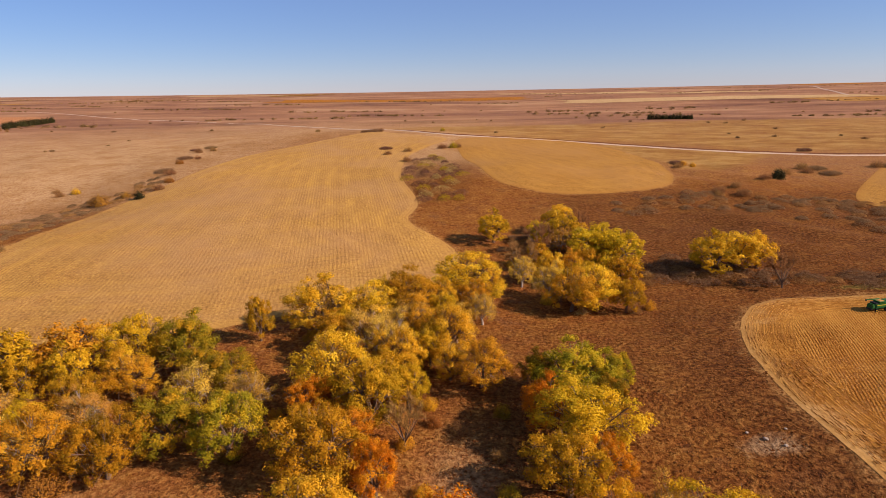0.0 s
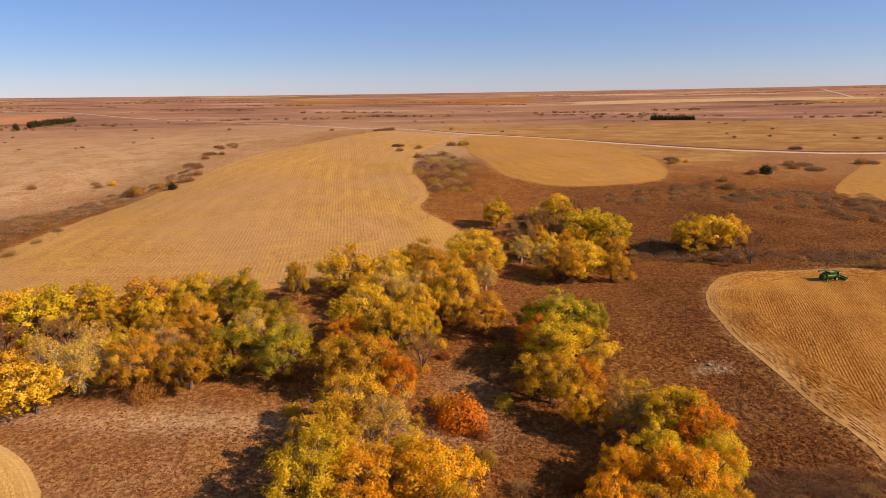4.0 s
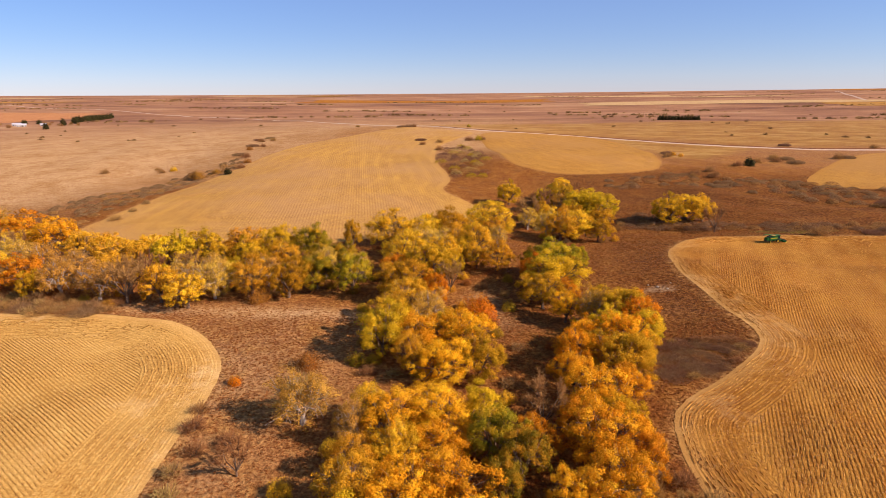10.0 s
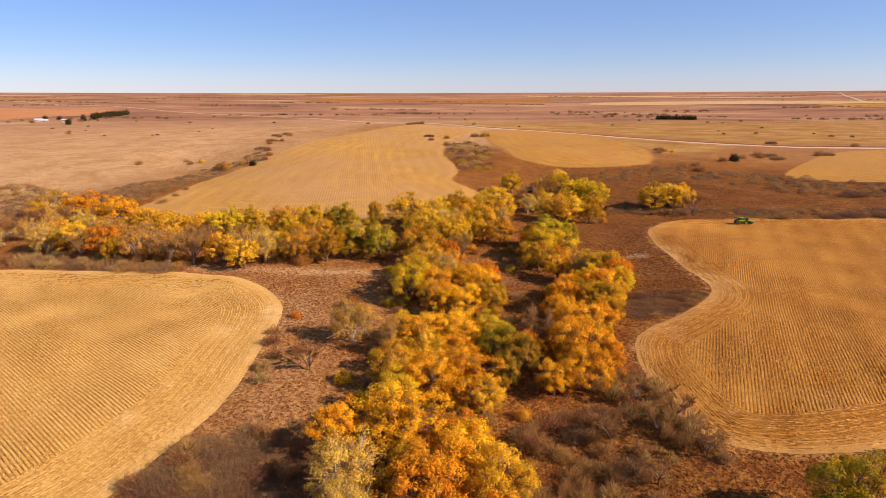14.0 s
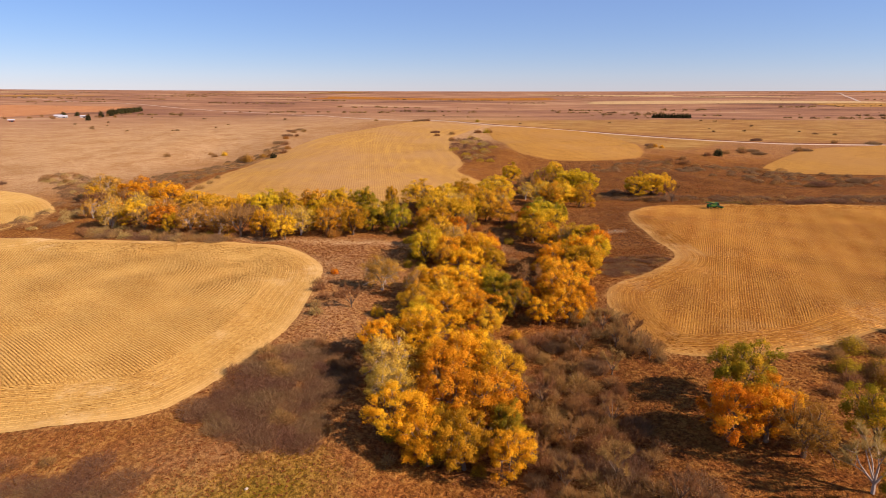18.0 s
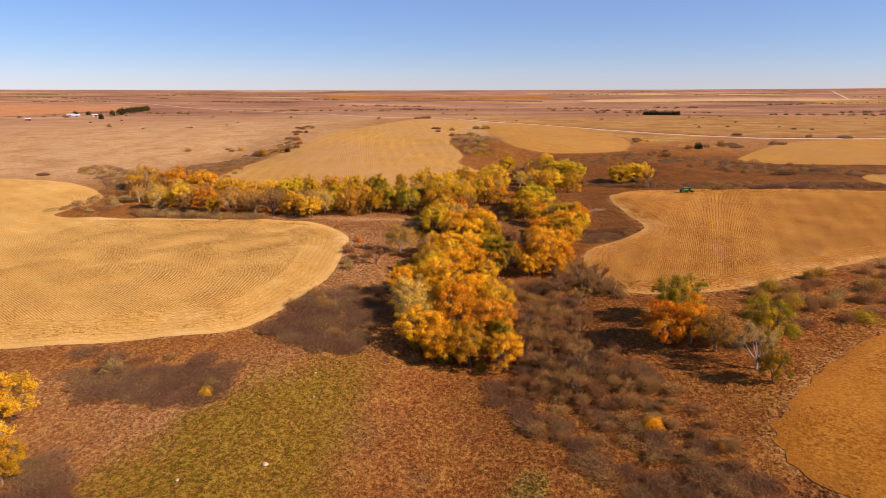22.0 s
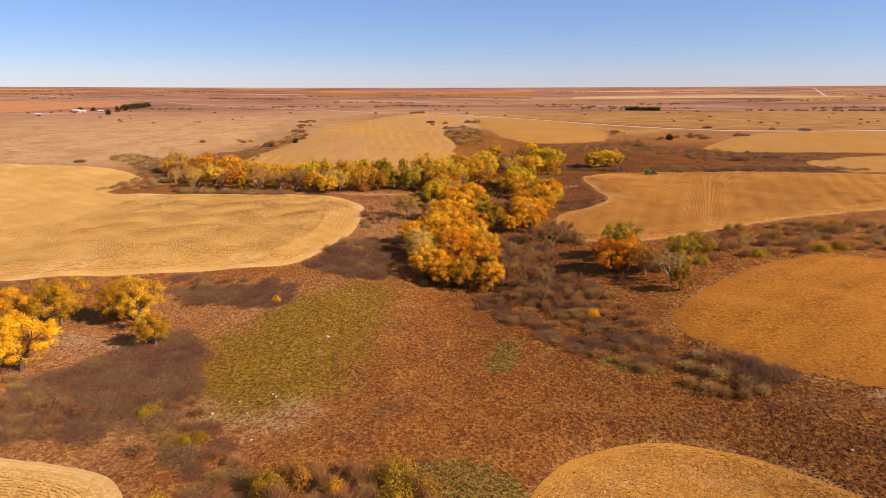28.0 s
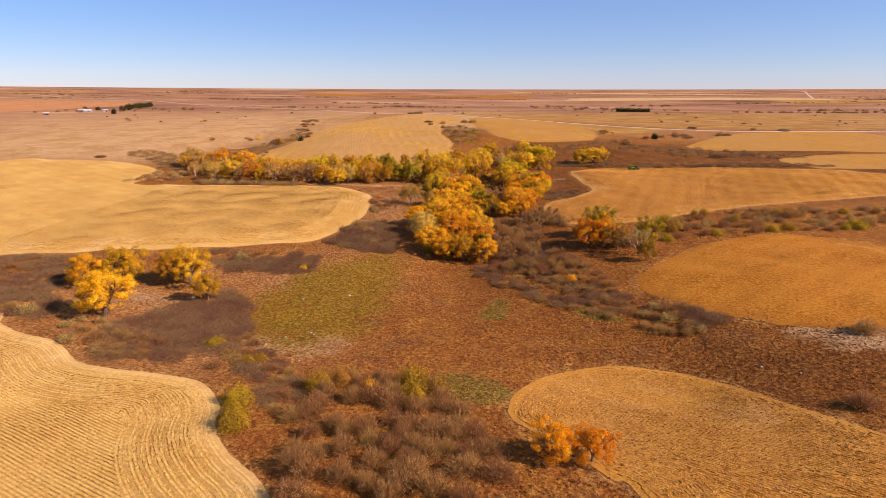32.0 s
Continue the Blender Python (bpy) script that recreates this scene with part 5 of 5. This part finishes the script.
def disc_mesh(name, radius, width, material, inner=0.0, sides=28):
    """A wheel ring that turns about the y axis."""
    prof = [(radius * 0.93, -width / 2), (radius, -width * 0.35), (radius, width * 0.35), (radius * 0.93, width / 2), (inner, width / 2), (inner, -width / 2)]
    v = [(r * math.cos(2 * math.pi * k / sides), w, r * math.sin(2 * math.pi * k / sides)) for k in range(sides) for r, w in prof]
    n = len(prof)
    f = [(k * n + i, k * n + (i + 1) % n, ((k + 1) % sides) * n + (i + 1) % n, ((k + 1) % sides) * n + i) for k in range(sides) for i in range(n)]
    return mesh_from(name, v, f, material)


def tube_mesh(name, a, b, r, material, sides=14):
    v, f = [], []
    limb(v, f, a, b, r, r, sides)
    f += [tuple(range(sides - 1, -1, -1)), tuple(range(sides, 2 * sides))]
    return mesh_from(name, v, f, material)


M["green_paint"] = plain("green_paint", (0.022, 0.1, 0.024), 0.4, 0, 0.25, 1.5)
M["yellow_paint"] = plain("yellow_paint", (0.57, 0.38, 0.0228), 0.4, 0, 0.15, 2)
M["tyre"] = plain("black_rubber", (0.0228, 0.0205, 0.0182), 0.85, 0, 0.4, 4)
M["dark_metal"] = plain("dark_steel", (0.0532, 0.0532, 0.0494), 0.5, 0.6, 0.3, 3)
M["cab_glass"] = plain("tinted_cab_glass", (0.0152, 0.019, 0.0228), 0.08, 0, 0.1, 1)
M["grain"] = plain("harvested_grain", (0.418, 0.228, 0.0684), 0.95, 0, 0.3, 8)


def put(ob, x, y, z, rx=0, ry=0, rz=0):
    ob.matrix_basis = pose(x, y, z, rx, ry, rz)
    return ob


def harvester(x, y, heading):
    """A combine harvester that faces its +x."""
    top = tagged(new("combine_harvester"), "green combine harvester with yellow wheels, header lowered", "harvester")
    green, dark = M["green_paint"], M["dark_metal"]
    put(part("body", box_mesh("body", (5.6, 3.0, 1.9), green, 0.18, (0.96, 0.94)), top), -0.6, 0, 2.1)
    put(part("rear_hood", box_mesh("rear_hood", (1.9, 2.7, 1.7), green, 0.25, (0.7, 0.9)), top), -3.9, 0, 2.0)
    put(part("straw_spreader", box_mesh("straw_spreader", (0.8, 2.3, 0.7), dark, 0.1), top), -4.5, 0, 1.0)
    tank = put(part("grain_tank", box_mesh("grain_tank", (3.0, 2.8, 0.9), green, 0.06, (1.15, 1.15)), top), -0.2, 0, 3.4)
    put(part("grain_heap", box_mesh("grain_heap", (2.9, 2.7, 0.35), M["grain"], 0.12, (0.4, 0.4)), tank, "heap of golden grain"), 0, 0, 0.5)
    cab = put(part("cab", box_mesh("cab", (1.9, 2.2, 1.75), M["cab_glass"], 0.14, (0.86, 0.9)), top, "dark tinted glass cab"), 2.6, 0, 2.85)
    put(part("cab_roof", box_mesh("cab_roof", (2.2, 2.4, 0.28), green, 0.1), cab, "green cab roof"), 0.05, 0, 0.98)
    put(part("cab_floor", box_mesh("cab_floor", (2.1, 2.5, 0.25), green, 0.06), cab), 0, 0, -0.95)
    for side in (-1, 1):
        put(part("side_panel", box_mesh("side_panel", (4.2, 0.12, 1.2), green, 0.05), top), -0.9, side * 1.53, 2.2)
        put(part("stripe", box_mesh("stripe", (4.0, 0.05, 0.22), M["yellow_paint"], 0.02), top, "yellow stripe"), -0.9, side * 1.61, 2.55)
        for wx, r, w in ((1.6, 0.95, 0.75), (-3.0, 0.62, 0.45)):
            wheel = put(part("wheel", disc_mesh("wheel", r * 0.58, w * 0.7, M["yellow_paint"]), top, "yellow wheel rim"), wx, side * 1.75, r)
            part("tyre", disc_mesh("tyre", r, w, M["tyre"], r * 0.56), wheel, "black lugged tyre")
        put(part("mirror", box_mesh("mirror", (0.1, 0.35, 0.5), dark, 0.03), top), 3.4, side * 1.7, 3.1)
    part("unloading_auger", tube_mesh("unloading_auger", (1.2, 1.7, 3.75), (-4.6, 1.75, 3.9), 0.24, green), top)
    put(part("auger_spout", box_mesh("auger_spout", (0.5, 0.5, 0.7), dark, 0.1), top), -4.7, 1.75, 3.75)
    put(part("exhaust", tube_mesh("exhaust", (0, 0, 0), (0, 0, 0.9), 0.1, dark), top), -2.2, -0.9, 3.1)
    put(part("engine_deck", box_mesh("engine_deck", (1.8, 2.5, 0.5), dark, 0.1), top), -2.4, 0, 3.1)
    put(part("feeder_house", box_mesh("feeder_house", (2.2, 1.3, 0.8), green, 0.08), top), 3.8, 0, 1.15, 0, 18, 0)
    header = put(part("header", box_mesh("header", (0.9, 6.4, 0.8), green, 0.1), top, "wide green header"), 5.0, 0, 0.75)
    part("reel", tube_mesh("reel", (0.8, -3.0, 0.35), (0.8, 3.0, 0.35), 0.42, dark, 6), header, "dark header reel")
    for k in range(9):
        put(part("snout", box_mesh("snout", (1.4, 0.3, 0.3), M["yellow_paint"] if k % 8 == 0 else green, 0.05, (0.3, 0.5)), header), 1.0, -3.05 + 6.1 * k / 8, -0.35)
    put(part("ladder", box_mesh("ladder", (0.6, 0.12, 1.5), dark, 0.03), top), 2.2, -1.75, 1.5)
    top.matrix_basis = pose(x, y, float(land(x, y)) + 0.17, 0, 0, heading) @ Matrix.Diagonal((0.66, 0.66, 0.66, 1))


harvester(105, 141, 14)


# ---- farmstead and windbreak far off ----
M["white_wall"] = plain("white_sheet_metal", (0.456, 0.433, 0.395), 0.6, 0, 0.1, 0.4)
M["grey_roof"] = plain("grey_sheet_roof", (0.5, 0.5, 0.5), 0.4, 0.3, 0.1, 0.5)
M["red_wall"] = plain("rust_red_boards", (0.228, 0.0684, 0.038), 0.8, 0, 0.2, 0.6)
M["window_dark"] = plain("dark_pane", (0.0228, 0.0266, 0.0304), 0.15, 0, 0.1, 1)


def roof_mesh(l, w, h, over=0.5):
    l, w = l / 2 + over, w / 2 + over
    v = [(-l, -w, 0), (l, -w, 0), (l, w, 0), (-l, w, 0), (-l, 0, h), (l, 0, h)]
    v += [(a, b, c + 0.25) for a, b, c in v]
    f = [(0, 4, 5, 1), (3, 2, 5, 4), (6, 7, 11, 10), (9, 10, 11, 8), (0, 1, 7, 6), (2, 3, 9, 8), (0, 6, 10, 4), (4, 10, 9, 3), (1, 5, 11, 7), (5, 2, 8, 11)]
    return mesh_from("roof", v, f, M["grey_roof"])


def barn(x, y, l, w, h, turn, wall, label, name="farm_shed", windows=4):
    top = tagged(new(name), label, "building")
    bm = bmesh.new()
    pts = [(-l / 2, -w / 2, -1), (l / 2, -w / 2, -1), (l / 2, w / 2, -1), (-l / 2, w / 2, -1)]
    low = [bm.verts.new(p) for p in pts]
    high = [bm.verts.new((p[0], p[1], h)) for p in pts]
    g0, g1 = bm.verts.new((-l / 2, 0, h + w * 0.24)), bm.verts.new((l / 2, 0, h + w * 0.24))
    for k in range(4):
        bm.faces.new((low[k], low[(k + 1) % 4], high[(k + 1) % 4], high[k]))
    bm.faces.new((high[0], g0, high[3]))
    bm.faces.new((high[1], high[2], g1))
    me = bpy.data.meshes.new("wall")
    bm.to_mesh(me)
    bm.free()
    me.materials.append(M[wall])
    part("wall", me, top)
    put(part("roof", roof_mesh(l, w, w * 0.24 + 0.05), top), 0, 0, h + 0.02)
    for k in range(windows):
        put(part("window", box_mesh("window", (1.4, 0.14, 1.2), M["window_dark"], 0.02), top, "dark window"), -l / 2 + l * (k + 0.5) / windows, -w / 2 - 0.03, h * 0.55)
    put(part("door", box_mesh("door", (2.4, 0.14, h * 0.8), M["window_dark"], 0.02), top, "dark sliding door"), l * 0.1, -w / 2 - 0.05, h * 0.4)
    top.matrix_basis = pose(x, y, float(land(x, y)), 0, 0, turn)


barn(-680, 740, 12, 7, 3.0, 40, "white_wall", "white farmhouse with a grey roof", "farm_house")
barn(-705, 762, 11, 7, 2.6, 30, "white_wall", "white farm shed with a grey roof")
barn(-655, 752, 8, 5, 2.4, 40, "white_wall", "small white shed beside the farm track")
barn(-672, 629, 7, 5, 2.4, 40, "red_wall", "small rust-red shed near the farm", windows=2)
far_rng = random.Random(9)


def far_tree(kind, x, y, radius, height, group):
    src = far_rng.choice(SHRUB[kind])
    s, h = radius / 2.3, height / 2.6
    ob = copy_thing(src, pose(x, y, float(land(x, y)) - 0.1, 0, 0, far_rng.uniform(0, 360)) @ Matrix.Diagonal((s / src.scale.x, s / src.scale.y, h / src.scale.z, 1)))
    ob["group"], ob["label"], ob["category"] = group, "dark distant tree " + ("of the farm" if "farm" in group else "of the windbreak"), "tree"
    ob.name = "windbreak_tree" if "wind" in group else "farm_tree"


for x, y in ((-694, 732), (-621, 743), (-706, 808), (-710, 841), (-592, 676), (-727, 803), (-740, 770), (-640, 790), (-660, 770), (-630, 760), (-720, 720), (-690, 800), (-650, 815), (-665, 700), (-745, 700), (-610, 765)):
    far_tree("k" if far_rng.random() < 0.7 else "d", x, y, far_rng.uniform(3, 4.6), far_rng.uniform(4, 6.5), "trees of the farm")
for k in range(22):
    far_tree("d", -666 - 1.95 * k, 832 + 7.6 * k, far_rng.uniform(3.6, 4.6), far_rng.uniform(5, 6.5), "trees of the farm")
for k in range(13):
    far_tree("d", 232 + 3.9 * k, 748 - 1.0 * k, 2.8, 4.0, "trees of the windbreak")

# ---- the far prairie: fields, hedgerows and woods ----
M["red_soil"] = make_stubble("red_ploughed_field", (0.319, 0.122, 0.0418), (0.395, 0.167, 0.0608), (0.471, 0.236, 0.0912), 10, (0.35, 0.182, 0.076), 0.1)
M["straw_field"] = make_stubble("far_straw_field", (0.35, 0.213, 0.0836), (0.426, 0.274, 0.114), (0.502, 0.35, 0.16), 10, (0.38, 0.243, 0.106), 0.1)
field("field_red", [(-1500, 1100), (-1050, 1130), (-800, 1120), (-760, 1000), (-790, 900), (-800, 760), (-860, 700), (-1200, 760)], 40, M["red_soil"], "bare reddish ploughed field beyond the farm", 0.6, 3)
for k in range(18):
    x, y = far_rng.uniform(-2600, 2600), far_rng.uniform(1000, 3800)
    if abs(x) > y * 0.9:
        continue
    w, h = far_rng.uniform(120, 420), far_rng.uniform(60, 240)
    field("field_far", [(x - w, y - h), (x, y - h), (x + w, y - h), (x + w, y), (x + w, y + h), (x, y + h), (x - w, y + h), (x - w, y)], 60,
          M[far_rng.choice(("straw_field", "red_soil", "hill_dim", "orange", "olive"))], "distant field strip on the prairie", 1.2, 4)


ribbon("road", [(1700, 3000), (1546, 2668), (1184, 1958), (970, 1526)], 9.0, M["road"], "distant pale gravel road on the prairie", 1.0)


def far_woods(name, label, spots, material, size, seed):
    rng = np.random.RandomState(seed)
    per = 60
    sp = np.array(spots)
    n = len(sp)
    z = land(sp[:, 0], sp[:, 1])
    d = rng.normal(0, 1, (n, per, 3))
    d[..., 2] = np.abs(d[..., 2])
    c = np.c_[sp[:, :2], z][:, None] + d * (sp[:, 2, None, None] * np.array((0.75, 0.75, 0.5)))
    v, f = leaf_cards(rng, c.reshape(-1, 3), d.reshape(-1, 3), size)
    ob = new(name, mesh_from(name, v, f, material, np.repeat(rng.uniform(0, 1, n), per * 3)))
    tagged(ob, label, "woods", kind="stuff")


def hedge(n, x0, y0, x1, y1, size, jitter):
    t = np.sort(np.random.RandomState(int(abs(x0) + y0)).uniform(0, 1, n))
    r = np.random.RandomState(int(abs(x1) + y1))
    return [(x0 + (x1 - x0) * a + r.normal(0, jitter), y0 + (y1 - y0) * a + r.normal(0, jitter), size * r.uniform(0.5, 1.3)) for a in t]


M["far_leaf"] = make_leaf("far_foliage", (0.152, 0.0874, 0.0342), (0.243, 0.144, 0.0532), (0.35, 0.213, 0.076), True)
lines, dots = [], []
for k in range(44):
    y = 820 + 3100 * (k / 46) ** 1.3
    x = far_rng.uniform(-0.95, 0.95) * y
    l = far_rng.uniform(60, 420)
    lines += hedge(int(10 + l / 16), x, y, x + l, y + far_rng.uniform(-60, 60), 2.7, 9)
for k in range(220):
    y = 480 + 3300 * far_rng.random() ** 1.4
    x = far_rng.uniform(-0.95, 0.95) * y
    if x < 0 and y < 760 and x > -300:
        continue
    dots.append((x, y, far_rng.uniform(0.7, 1.9)))
far_woods("far_woods", "dark hedgerows and tree lines on the far prairie", lines, M["far_leaf"], 1.9, 3)
far_woods("far_woods", "scattered dark bushes and trees on the far prairie", dots, M["far_leaf"], 1.2, 4)
for kind in (*KIND.values(), *SHRUB.values()):
    for src in kind:
        if src.name not in LATER:
            for o in (*src.children_recursive, src):
                bpy.data.objects.remove(o)

# ---- from the plan's units to metres ----
PLAN_SCALE = 1.22
for ob in list(scene.objects):
    if ob.parent is None and ob.type in {"MESH", "EMPTY"}:
        ob.matrix_basis = Matrix.Scale(PLAN_SCALE, 4) @ ob.matrix_basis
